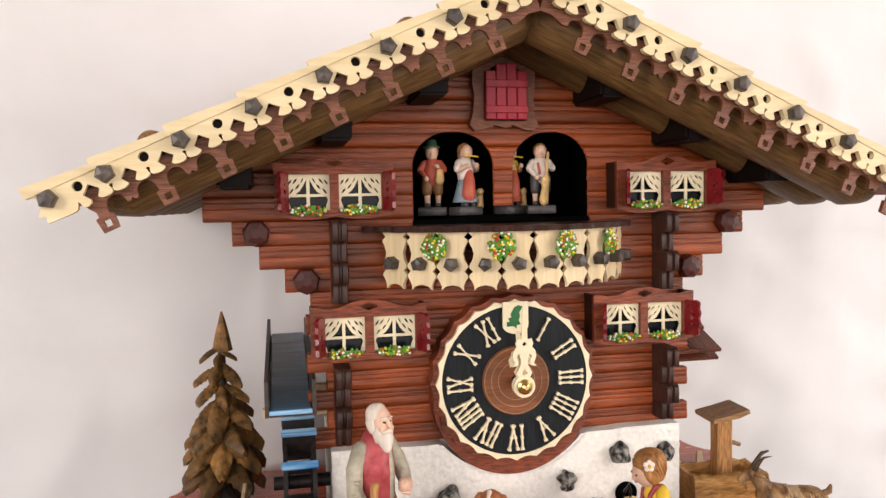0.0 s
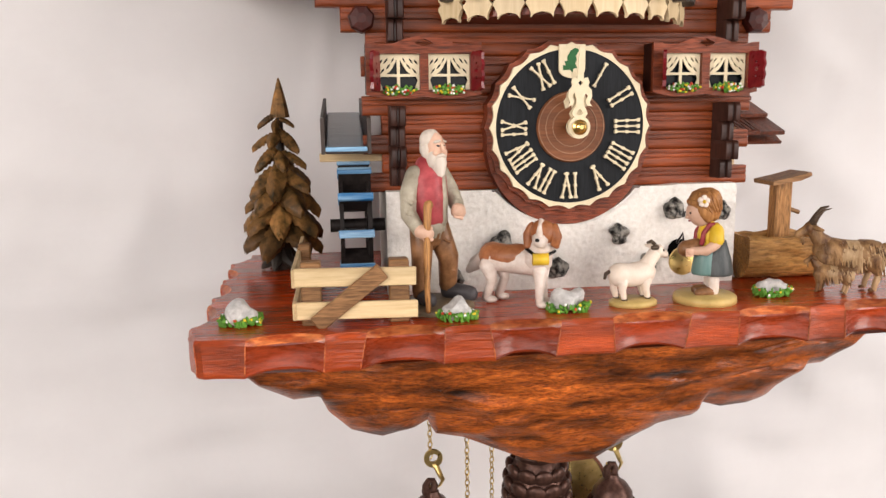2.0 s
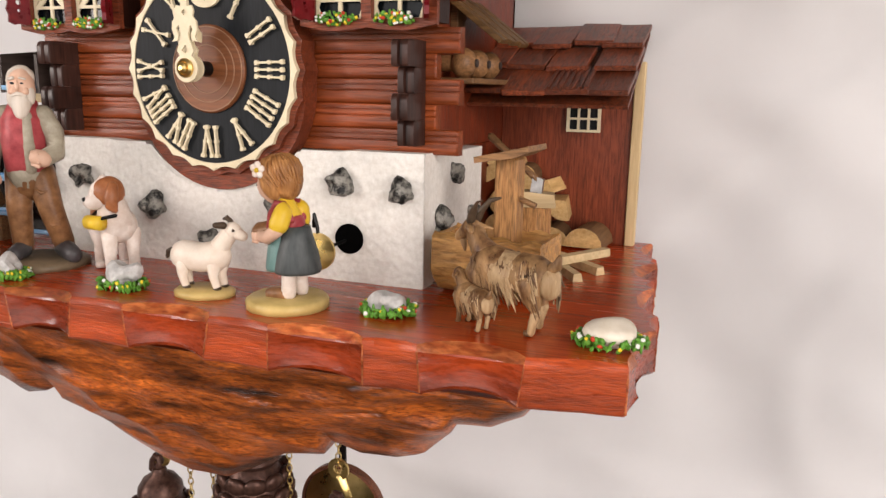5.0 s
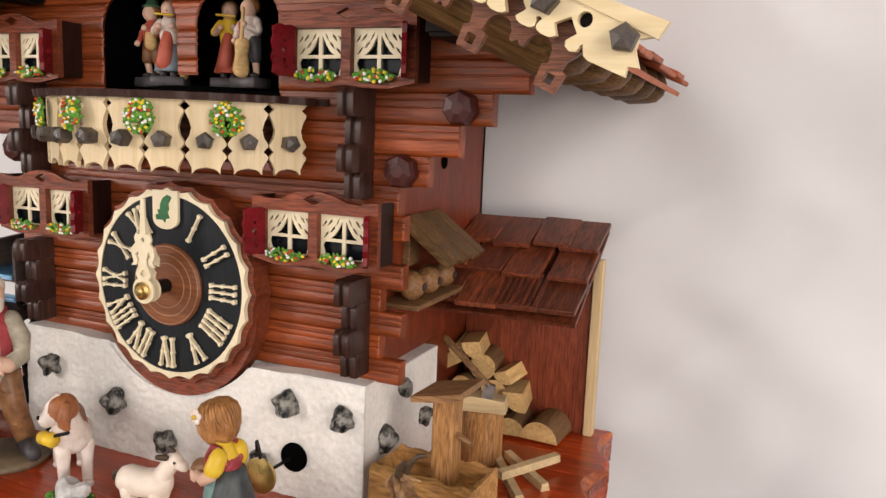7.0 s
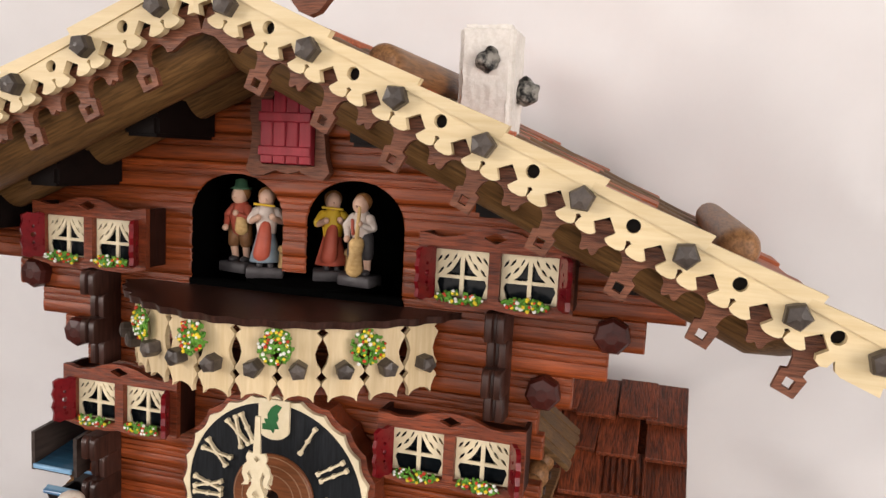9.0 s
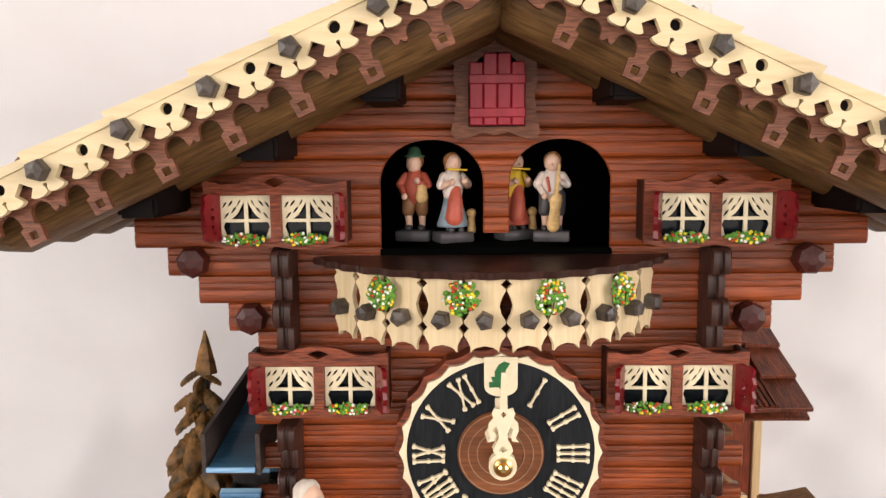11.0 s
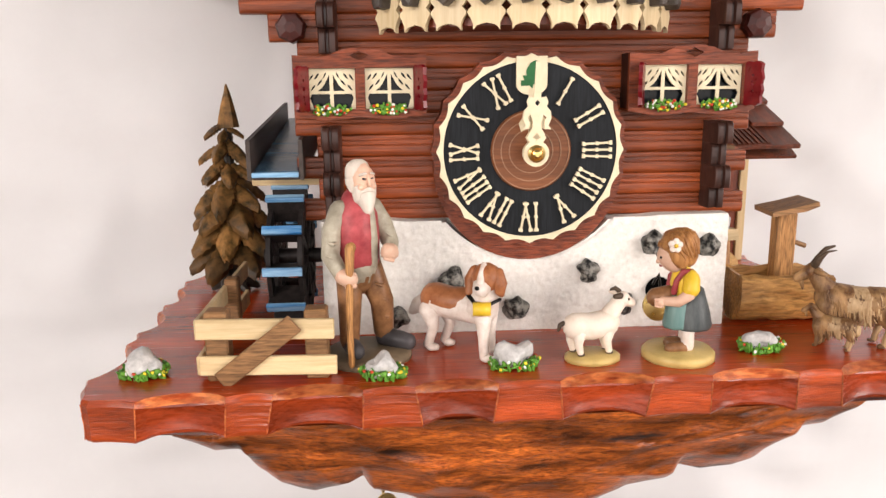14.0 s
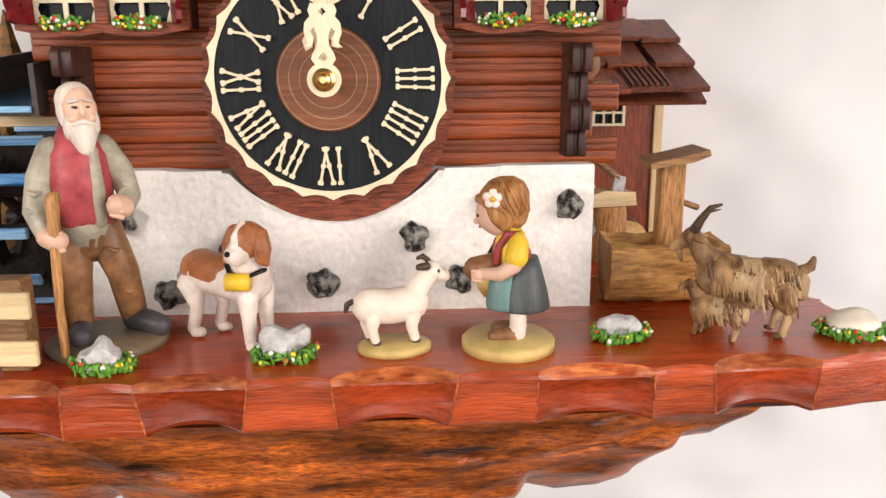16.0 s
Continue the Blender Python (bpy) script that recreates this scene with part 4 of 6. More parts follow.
STROKES = {
    1: ((0, 0),), 2: ((-1.7, -2.0), (1.7, 2.0)), 3: ((-3.0, -3.6), (0, 0), (3.0, 3.6)), 4: ((-4.4, -5.4), (-1.5, -1.8), (1.5, 1.8), (4.4, 5.4)),
    5: ((-0.6, 3.2), (0.6, -3.2)), 6: ((1.8, 5.0), (2.8, -0.6), (-2.8, -3.4)), 7: ((3.4, 6.0), (4.4, 0.8), (-1.6, -2.0), (-4.4, -5.2)), 8: ((4.8, 6.8), (5.6, 2.0), (1.0, -0.6), (-2.2, -3.2), (-5.0, -6.2)),
    9: ((-1.0, 3.8), (3.2, -1.4), (-3.4, -4.0)), 10: ((-2.8, 2.8), (2.8, -2.8)), 11: ((-4.0, 1.0), (1.0, -4.4), (3.6, 4.2)),
}


def build_dial():
    part("backing", Shape().plate(scallop(51.2, 1.6, 24), 2.0, 14.0), FRAME, dial, "brown scalloped backing board")
    part("collar", Shape().plate(circle(0, -8.6, 49.6, 72), 4.6, 15.0), FRAME, dial)
    part("face", Shape().lathe([(45.6, 2.0), (45.6, 0.0)], (0, 0, 0), "y", 72), BLACK, dial, "black stained face")
    part("chapter_ring", Shape().plate(scallop(48.4, 1.9, 24), -0.6, 1.9, [circle(0, 0, 44.7, 72)]), IVORY, dial, "pale ring with pointed scallops")
    s = Shape().lathe([(20.6, 0), (20.6, -1.2), (19.9, -2.0), (2, -2.0)], (0, 0, 0), "y", 72)
    centre = part("dial_centre", s, WALNUT, dial, "brown turned wooden disc with fine rings")
    for r in (19.8, 15.6, 11.4):
        part("turned_ring", Shape().plate(circle(0, 0, r, 72), -2.35, -1.6, [circle(0, 0, r - 0.45, 72)]), WALNUT_RING, centre)
    for n, strokes in STROKES.items():
        ob = part("numeral", numeral(strokes), IVORY, dial, "", 0)
        ob.matrix_basis = Matrix.Rotation(radians(30 * n), 4, "Y")
    # pale plaque with a green fir shape at twelve
    plaque = [(-7.8, 47), (-7.8, 33)] + circle(0, 33, 7.8, 13, 180, 360, 5.0)[1:] + [(7.8, 47)]
    shield = part("plaque", Shape().plate(plaque, -2.0, -0.4), IVORY, dial, "pale plaque with a green fir shape")
    green = material("green_print", (0.012, 0.10, 0.03), (0.025, 0.15, 0.05), 0.5, scale=300, bump=0)
    fir = [(-5.5, 32.5), (-5.5, 35.2), (-3.8, 35.2), (-4.6, 37.6), (-2.8, 37.6), (-3.0, 40), (-1.0, 43.5), (1.5, 45), (4.2, 44), (3.0, 42), (2.0, 40.5), (2.6, 38.2), (1.6, 36.2), (3.0, 33.6), (0.6, 33.2), (0.2, 31.2), (-1.2, 32.6)]
    part("fir_mark", Shape().plate(fir, -2.35, -1.95), green, shield)
    # hands
    minute = [(-1.1, 44), (1.1, 44), (1.8, 27), (4.2, 27.6), (5.3, 25.0), (4.6, 22.8), (6.6, 20.6), (7.0, 17), (5.6, 13.6), (7.2, 11.6), (4.0, 12.2), (3.4, 14.8), (4.6, 17.4), (3.2, 19.0), (2.0, 15.6), (2.2, 12.6), (3.8, 9.8), (4.6, 7.6), (3.0, 5.2)]
    outline = minute + circle(0, 0, 6.4, 25, 62, -242) + [(-x, z) for x, z in minute[::-1]][:-1]
    hand = part("minute_hand", Shape().plate(outline, -17.2, -16.2, [[(0, 10.4), (2.0, 7.8), (0, 5.8 + 0.8), (-2.0, 7.8)], [(0, 26.0), (1.4, 24.5), (0, 23.0), (-1.4, 24.5)]]), IVORY, dial, "pale fretted minute hand near twelve", 0)
    hand.matrix_basis = Matrix.Rotation(radians(0.6), 4, "Y")
    short = [(-1.2, 31), (1.2, 31), (1.8, 20), (4.6, 20), (5.2, 17.5), (7.0, 15), (6.2, 11), (3.4, 12.2), (4.0, 14.2), (2.4, 15.4), (2.4, 10.4), (4.2, 8), (3.0, 5.2)]
    outline = short + circle(0, 0, 6.2, 25, 62, -242) + [(-x, z) for x, z in short[::-1]][:-1]
    hour = part("hour_hand", Shape().plate(outline, -13.0, -12.0), IVORY, dial, "pale fretted hour hand", 0)
    hour.matrix_basis = Matrix.Rotation(radians(-4), 4, "Y")
    part("arbor", Shape().lathe([(3.6, 0), (3.6, -12), (2.2, -12.2), (2.2, -16)], (0, 0, 0), "y", 20), STEEL, dial)
    part("brass_bush", Shape().lathe([(4.3, -17.2), (4.3, -18.4), (3.0, -19.4), (2.6, -18.8), (2.4, -20.4), (1.2, -21.2)], (0, 0, 0), "y", 28), BRASS, dial, "polished brass hub", 30)


build_dial()

# ---- platform and carved console ----
def platform():
    """Thick red shelf with hollow cuts and flat ridged faces all along its edge."""
    corners = [(-206, 165), (-218, 148), (-216, 100), (-214, 50), (-213.5, 0), (-215, -60), (-206, -75), (-186, -77), (-120, -73), (-40, -70), (40, -69), (120, -68), (184, -64), (210, -58), (218, -46), (214, 10), (207, 60), (204, 110), (196, 165)]
    run = [0.0]
    for (ax, ay), (bx, by) in zip(corners, corners[1:]):
        run.append(run[-1] + math.hypot(bx - ax, by - ay))
    total = run[-1]
    cx, cy = [c[0] for c in corners], [c[1] for c in corners]

    def along(sv):
        sv = min(max(sv, 0.0), total)
        a, b = max(sv - 6, 0.0), min(sv + 6, total)
        way = Vector((np.interp(b, run, cx) - np.interp(a, run, cx), np.interp(b, run, cy) - np.interp(a, run, cy))).normalized()
        return Vector((float(np.interp(sv, run, cx)), float(np.interp(sv, run, cy)))), Vector((-way.y, way.x))

    rng = random.Random(11)
    corner, far = run[6] - 4.0, run[13] + 1.0

    def at_x(x):
        return float(np.interp(x, cx[6:14], run[6:14]))

    cells = []

    def plain_side(a, b):
        """Alternate wide hollows and narrow flats along one end of the board."""
        at, hollow = a, True
        while at < b - 1:
            end = at + (rng.uniform(36, 48) if hollow else rng.uniform(14, 22))
            end = b if b - end < 14 else end
            cells.append((at, end, hollow, rng.uniform(5.5, 8.0) if hollow else 0.06, rng.choice((3.0, 5.0))))
            at, hollow = end, not hollow

    plain_side(0.0, corner)
    front = (-184, -146, -127, -86, -61, -26, 4, 45, 74, 115, 137, 175)
    cells.append((corner, at_x(front[0]), False, 0.16, 2.0))
    for k, (a, b) in enumerate(zip(front, front[1:])):
        cells.append((at_x(a), at_x(b), k % 2 == 0, rng.uniform(5.2, 7.0) if k % 2 == 0 else (0.24 if k in (1, 3) else 0.05), rng.choice((3.5, 5.0, 6.5))))
    cells.append((at_x(front[-1]), far, False, 0.1, 2.0))
    plain_side(far, total)
    lean = [0.0] + [rng.uniform(-4, 4) for _ in cells[1:]] + [0.0]
    levels = [0.0, 0.05, 0.13] + [0.13 + 0.81 * k / 13 for k in range(1, 14)] + [1.0]
    s = Shape()
    columns, slots = [], []
    for c, (a, b, hollow, depth, scoop) in enumerate(cells):
        n = 11 if hollow else 5
        for k in range(n + 1):
            u = k / n
            if c and k == 0:
                continue
            arch = 1 - (2 * u - 1) ** 2
            column = []
            for q, level in enumerate(levels):
                sv = (a + lean[c] * (level - 0.5)) * (1 - u) + (b + lean[c + 1] * (level - 0.5)) * u
                p, inward = along(sv)
                z = -98.0 - 19.2 * level
                if hollow:
                    inset = depth * arch * (0.72 + 0.28 * math.sin(math.pi * level))
                    if level == 0.0:
                        inset += scoop * math.sqrt(arch)
                    elif level < 0.1:
                        inset += scoop * 0.55 * math.sqrt(arch)
                        z -= 1.6 * arch
                    elif level < 0.14:
                        z -= 2.2 * arch
                    if level > 0.9:
                        z += 2.6 * arch
                else:
                    inset = 1.5 * arch + (depth if q % 2 else 0.0)
                    if level < 0.1:
                        inset += 1.2 * arch
                if level in (0.0, 1.0):
                    inset += 0.9
                inset += 0.35 * noise.noise((sv / 7, z / 4, 3.0))
                column.append(s.bm.verts.new((p.x + inward.x * inset, p.y + inward.y * inset, z)))
            columns.append(column)
            slots.append((c, hollow))
    for k in range(len(columns) - 1):
        hollow = slots[k + 1][1]
        for q in range(len(levels) - 1):
            f = s.bm.faces.new((columns[k][q], columns[k + 1][q], columns[k + 1][q + 1], columns[k][q + 1]))
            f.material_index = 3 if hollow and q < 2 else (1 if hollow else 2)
    s.bm.faces.new([c[0] for c in columns][::-1])
    s.bm.faces.new([c[-1] for c in columns])
    s.bm.faces.new(columns[0] + columns[-1][::-1])
    # thin worn arrises between the cuts, rubbed down to paler wood
    s.slot = 3
    for k in range(len(columns) - 1):
        if slots[k][0] != slots[k + 1][0]:
            s.tube([v.co.copy() for v in columns[k][2:-1]], [rng.uniform(0.22, 0.5) for _ in columns[k][2:-1]], 5)
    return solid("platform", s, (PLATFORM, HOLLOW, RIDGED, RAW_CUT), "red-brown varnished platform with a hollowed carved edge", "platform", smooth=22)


platform()


def console():
    """Board below the platform cut all over with long shallow gouges, leaning back towards its foot."""
    knots = ((-202, -117), (-192, -131), (-184, -140), (-166, -148), (-151, -146), (-147, -156), (-134, -169), (-116, -173), (-100, -169), (-90, -164), (-85, -174), (-69, -177), (-49, -186), (-32, -194), (-12, -200), (12, -198), (30, -189), (50, -176), (73, -171), (77, -163), (91, -168), (108, -167), (122, -162), (136, -148), (139, -143), (153, -143), (167, -136), (176, -124), (184, -117))
    s = Shape()
    nx, nz = 300, 52
    x = np.linspace(-202, 184, nx + 1)[:, None]
    f = np.linspace(0, 1, nz + 1)[None, :]
    foot = -98 + 1.035 * (np.interp(x, [k[0] for k in knots], [k[1] for k in knots]) + 98)
    z = -114.0 + np.minimum(foot + 114.0, -0.5) * f
    y = -56 + 0.42 * (-121 - z) + 16 * (x / 174) ** 2
    rng = random.Random(21)
    cut = np.zeros_like(z)
    for _ in range(150):
        gx, gz, turn = rng.uniform(-190, 190), rng.uniform(-198, -114), rng.uniform(-0.25, 0.25)
        w, h, d = (rng.uniform(22, 46), rng.uniform(7, 13), rng.uniform(2.0, 3.8)) if rng.random() < 0.6 else (rng.uniform(10, 26), rng.uniform(1.6, 3.0), rng.uniform(1.0, 2.0))
        dx, dz = (x - gx) + (z - gz) * turn, (z - gz) - (x - gx) * turn
        cut = np.maximum(cut, d * (1 - (dx / w) ** 2 - (dz / h) ** 2))
    y = y + cut + np.where(foot < -118, 7.0 * np.maximum(0.0, f - 0.72) ** 2 / 0.078, 0.0)
    front, rear = [], []
    for i in range(nx + 1):
        xi, low = float(x[i, 0]), float(foot[i, 0])
        front.append([s.bm.verts.new((xi, float(y[i, j]) + 1.2 * noise.noise((xi / 26, float(z[i, j]) / 14, 1.0)), float(z[i, j]))) for j in range(nz + 1)])
        rear.append((s.bm.verts.new((xi, 120, -114.0)), s.bm.verts.new((xi, 120, max(low + 14, -190) if low < -130 else min(low, -115.0)))))
    for i in range(nx):
        for j in range(nz):
            s.bm.faces.new((front[i][j], front[i][j + 1], front[i + 1][j + 1], front[i + 1][j]))
        s.bm.faces.new((front[i][nz], rear[i][1], rear[i + 1][1], front[i + 1][nz]))
        s.bm.faces.new((rear[i][1], rear[i][0], rear[i + 1][0], rear[i + 1][1]))
        s.bm.faces.new((rear[i][0], front[i][0], front[i + 1][0], rear[i + 1][0]))
    solid("console", s, CONSOLE, "carved mottled brown wooden console under the platform", "console", smooth=38)


console()

# ---- chains, hooks, weights, pendulum ----
def chain(x, y, top, bottom):
    th = thing("chain", "thin brass chain hanging from the clock", "chain", (x, y, bottom), "weight chains")
    link = Shape()
    pts = [(1.5 * math.sin(2 * math.pi * k / 10), 0, 2.4 * math.cos(2 * math.pi * k / 10)) for k in range(11)]
    link.tube(pts, 0.42, 6, False)
    data = mesh_of("link", link, BRASS, "all")
    z, k = bottom + 2, 0
    while z < top:
        again("link", data, th, (0, 0, z - bottom), (0, 0, 90 * (k % 2) + 20))
        z, k = z + 3.9, k + 1


def hook(x, y, z):
    th = thing("weight_hook", "flat brass hook holding a pine cone weight", "hook", (x, y, z), "weight hooks")
    ring = Shape().plate(circle(0, 20, 6.4, 22), -0.8, 0.8, [circle(0, 20.4, 3.0, 16)])
    part("eye", ring, BRASS, th)
    part("shank", Shape().tube([(1.5, 0, 15), (4.0, 0, 9), (6.2, 0, 4), (4.6, 0, 0.5), (1.5, 0, -1.6), (-2.0, 0, -0.8), (-4.4, 0, 2.2), (-4.6, 0, 5)], [2.8, 2.4, 2.1, 1.8, 1.6, 1.5, 1.3, 0.9], 8, True, 0.45), BRASS, th)


def cone_weight(x, y, top, scale=1.0):
    th = thing("pine_cone_weight", "bronzed cast iron weight shaped like a pine cone", "weight", (x, y, top), "pine cone weights")
    core = Shape().lathe([(2, 0), (4, -1), (5, -4), (10, -8), (13.5, -13), (14, -17), (12, -20), (15, -24), (18.5, -34), (20, -50), (18, -75), (12, -105), (4, -128), (1, -132)], (0, 0, 0), "z", 32)
    part("core", core.rough(0.8, 6, x), CONE, th)
    part("neck_ring", Shape().tube([(0, 0, -2), (1.5, 0, 3), (0.5, 0, 6), (-2.2, 0, 6.4), (-4.2, 0, 3), (-4.0, 0, -2)], [3.4, 2.6, 2.2, 2.2, 2.6, 3.4], 10), CONE, th)
    scale_ = Shape().blob((0, 0, 0), (6.2, 3.0, 5.6), (22, 0, 0), 8)
    data = mesh_of("scale", scale_, CONE, "all")
    for j in range(11):
        z = -27 - 8.6 * j
        r = float(np.interp(-z, (20, 34, 50, 75, 105, 128), (14, 17.5, 18.8, 17, 11, 4)))
        n = max(5, int(2 * math.pi * r / 9.5))
        for k in range(n):
            a = 360 / n * (k + 0.5 * (j % 2))
            again("scale", data, th, (r * math.sin(radians(a)), -r * math.cos(radians(a)), z), (0, 0, a), (0.72 + 0.02 * r,) * 3)
    th.scale = (scale,) * 3


CHAIN_Y = 38
for x in (-83, 45, -9):
    chain(x + 1, CHAIN_Y, -150, -219 if x != -9 else -205)
for x in (-57, -40, 14):
    chain(x, CHAIN_Y, -150, -420)
hook(-80, CHAIN_Y, -239)
hook(46, CHAIN_Y, -237)
hook(-9, CHAIN_Y, -222)
cone_weight(-81, CHAIN_Y, -241)
cone_weight(46, CHAIN_Y, -239)
cone_weight(-9, CHAIN_Y - 2, -200, 1.12)
pendulum = thing("pendulum", "dark rod with a round brass bob", "pendulum", (27, 78, -330))
part("rod", Shape().box(-2.2, 2.2, -1.2, 1.2, 20, 190, 0.4), PURLIN, pendulum)
part("bob", Shape().lathe([(26, 2), (27, 0), (26, -2), (4, -5)], (0, 0, 64), "y", 48), BRASS, pendulum, "round brass bob")
part("bob_rim", Shape().lathe([(28.6, 2.6), (28.6, -2.4), (26.5, -2.6), (26.5, 2.6)], (0, 0, 64), "y", 48), FRET, pendulum)

# ---- left side: fir, fence, chute and water wheel ----
def fir_tree():
    th = thing("fir_tree", "carved wooden fir tree with brown-green drooping boughs", "tree", (-177, 104, TABLE_Z))
    part("trunk", Shape().tube([(0, 0, 2), (0, 0, 60), (2, 3, 122)], [7, 5, 1.5], 10), FIR_DARK, th)
    root = Shape()
    for a in range(0, 360, 60):
        root.tube([(0, 0, 14), (7 * math.cos(radians(a)), 7 * math.sin(radians(a)), 7), (14 * math.cos(radians(a + 8)), 12 * math.sin(radians(a + 8)), 2)], [6.5, 5, 2], 8)
    part("roots", root.rough(0.8, 5), FIR_DARK, th, "dark splayed roots")
    bough = Shape()
    n, m_ = 12, 8
    grid = []
    for i in range(n + 1):
        f = i / n
        half = 0.25 * math.sin(math.pi * min(1, 0.12 + f * 0.86)) ** 0.8 + 0.02
        row = []
        for j in range(m_ + 1):
            g = 2 * j / m_ - 1
            rib = 0.025 * math.cos(f * 40 - abs(g) * 4)
            row.append(bough.bm.verts.new((f, g * half * (1 + 0.10 * math.cos(f * 40)), 0.16 - 0.38 * f * f - 0.42 * abs(g) ** 1.5 * half + rib + 0.05 * (1 - abs(g)))))
        grid.append(row)
    under = [[bough.bm.verts.new((v.co.x, v.co.y * 0.9, v.co.z - 0.11)) for v in row] for row in grid]
    for i in range(n):
        for j in range(m_):
            bough.bm.faces.new((grid[i][j], grid[i + 1][j], grid[i + 1][j + 1], grid[i][j + 1]))
            bough.bm.faces.new((under[i][j], under[i][j + 1], under[i + 1][j + 1], under[i + 1][j]))
        bough.bm.faces.new((grid[i][0], under[i][0], under[i + 1][0], grid[i + 1][0]))
        bough.bm.faces.new((grid[i][m_], grid[i + 1][m_], under[i + 1][m_], under[i][m_]))
    for i in (0, n):
        for j in range(m_):
            q = (grid[i][j], grid[i][j + 1], under[i][j + 1], under[i][j])
            bough.bm.faces.new(q if i == 0 else q[::-1])
    bough.move(Matrix.Scale(30, 4))
    data = mesh_of("bough", bough, FIR, 50)
    rng = random.Random(7)
    for tier, (z, r, count) in enumerate(((29, 35, 7), (42, 33, 6), (55, 29, 6), (68, 26, 6), (81, 21, 5), (93, 17, 5), (104, 12, 4))):
        for k in range(count):
            a = 360 / count * (k + 0.5 * (tier % 2)) + rng.uniform(-8, 8)
            f = r / 30 * rng.uniform(0.82, 1.08)
            again("bough", data, th, (1.5 * math.cos(radians(a)), 1.5 * math.sin(radians(a)), z + rng.uniform(-2, 2)), (rng.uniform(-10, 10), 16 + rng.uniform(-10, 8), a), (f, f * 1.05, f * 1.2))
    tip = Shape()
    tip.lathe([(7, 106), (6, 112), (4, 120), (2.2, 127), (0.5, 133)], (2, 3, 0), "z", 7)
    part("tip", tip.rough(1.0, 6), FIR, th)


fir_tree()


def fence():
    th = thing("fence", "small pale board fence with brown posts and a loose plank", "fence", (-130, -56, TABLE_Z))
    for z0, z1, dx in ((20.5, 30.0, 0), (3.5, 12.5, 1)):
        part("rail", Shape().box(-31 + dx, 31 + dx, -2.6, 0, z0, z1, 0.5).move(Matrix.Rotation(radians(1.2), 4, "Y")), PINE, th, "pale pine board")
    for x in (-22, 23):
        part("post", Shape().box(x - 5.2, x + 5.2, 0.2, 10, 0, 33, 0.8), OAK, th, "brown square post")
    part("post", Shape().box(-31, -24, 60, 68, 0, 33, 0.8), OAK, th, "brown square post")
    plank = Shape().box(-22, 22, -4.6, -2.6, -4.6, 4.6, 0.6)
    part("plank", plank.move(Matrix.Translation((-3, -0.6, 15)) @ Matrix.Rotation(radians(-38), 4, "Y")), OAK, th, "brown plank nailed aslant")
    for z0, z1 in ((20, 29.5), (3, 12)):
        part("side_rail", Shape().box(-31.8, -29.4, 1, 116, z0, z1, 0.4), PINE, th, "pale pine board")


fence()


def chute():
    th = thing("water_chute", "open wooden water chute painted blue inside", "water chute", (-131, 0, 0))
    y0, y1 = 6.0, 150.0
    fall = Matrix.Translation((0, y0, -13.5)) @ Matrix.Rotation(radians(8.5), 4, "X")
    part("bottom", Shape().box(-12, 12, 0, y1 - y0, 0, 2.5, 0.4).move(fall), CHUTE, th)
    water = part("water", Shape().box(-11.5, 11.5, 0.2, y1 - y0 - 1, 2.6, 3.9, 0.3).move(fall), BLUE, th, "glossy blue painted water")
    part("lip", Shape().box(-12, 12, -1.4, 0.1, 1.6, 4.2, 0.4).move(fall), BLUE_EDGE, water, "pale blue painted front lip")
    for side in (-1, 1):
        wall = Shape()
        a = [(side * 12.2, y0, -13.6), (side * 12.2, y1, 6), (side * 12.2, y1, 22), (side * 12.2, y0, 7)]
        b = [(x + side * 2.2, y, z) for x, y, z in a]
        va, vb = [wall.bm.verts.new(p) for p in a], [wall.bm.verts.new(p) for p in b]
        wall.bm.faces.new(va)
        wall.bm.faces.new(vb[::-1])
        for k in range(4):
            wall.bm.faces.new((va[k], va[(k + 1) % 4], vb[(k + 1) % 4], vb[k]))
        part("wall", wall, CHUTE, th, "", 0)
    for y in (26, 80):
        part("bearer", Shape().box(-16, 30, y, y + 6, -19, -13.8, 0.4), PINE, th, "pale cross bearer")


chute()


def water_wheel():
    th = thing("mill", "dark wooden mill wheel with blue paddle edges", "mill", (-127, 22, -57))
    R = 37.0
    for x in (-8, 8):
        rim = Shape().plate(circle(0, 0, R - 6, 48), -1.2, 1.2, [circle(0, 0, R - 14, 48)])
        part("rim", rim.move(Matrix.Translation((x, 0, 0)) @ Matrix.Rotation(radians(90), 4, "Z")), WHEEL, th)
        for k in range(4):
            spoke = Shape().box(x - 1.2, x + 1.2, -R + 8, R - 8, -2, 2)
            part("spoke", spoke.move(Matrix.Rotation(radians(45 * k + 10), 4, "X")), WHEEL, th)
    part("axle", Shape().rod((-15, 0, 0), (20, 0, 0), 4, 14), WHEEL, th)
    for k in range(11):
        a = radians(360 / 11 * k)
        s = Shape()
        s.box(-9.4, 9.4, -R + 1, -R + 14, -1.2, 1.2, 0.3)
        s.slot = 1
        s.box(-10.0, 10.0, -R - 1.4, -R + 0.95, -2.2, 2.2, 0.3)
        part("paddle", s.move(Matrix.Rotation(a, 4, "X")), (WHEEL, BLUE_EDGE), th, "dark paddle with glossy blue edge")


water_wheel()

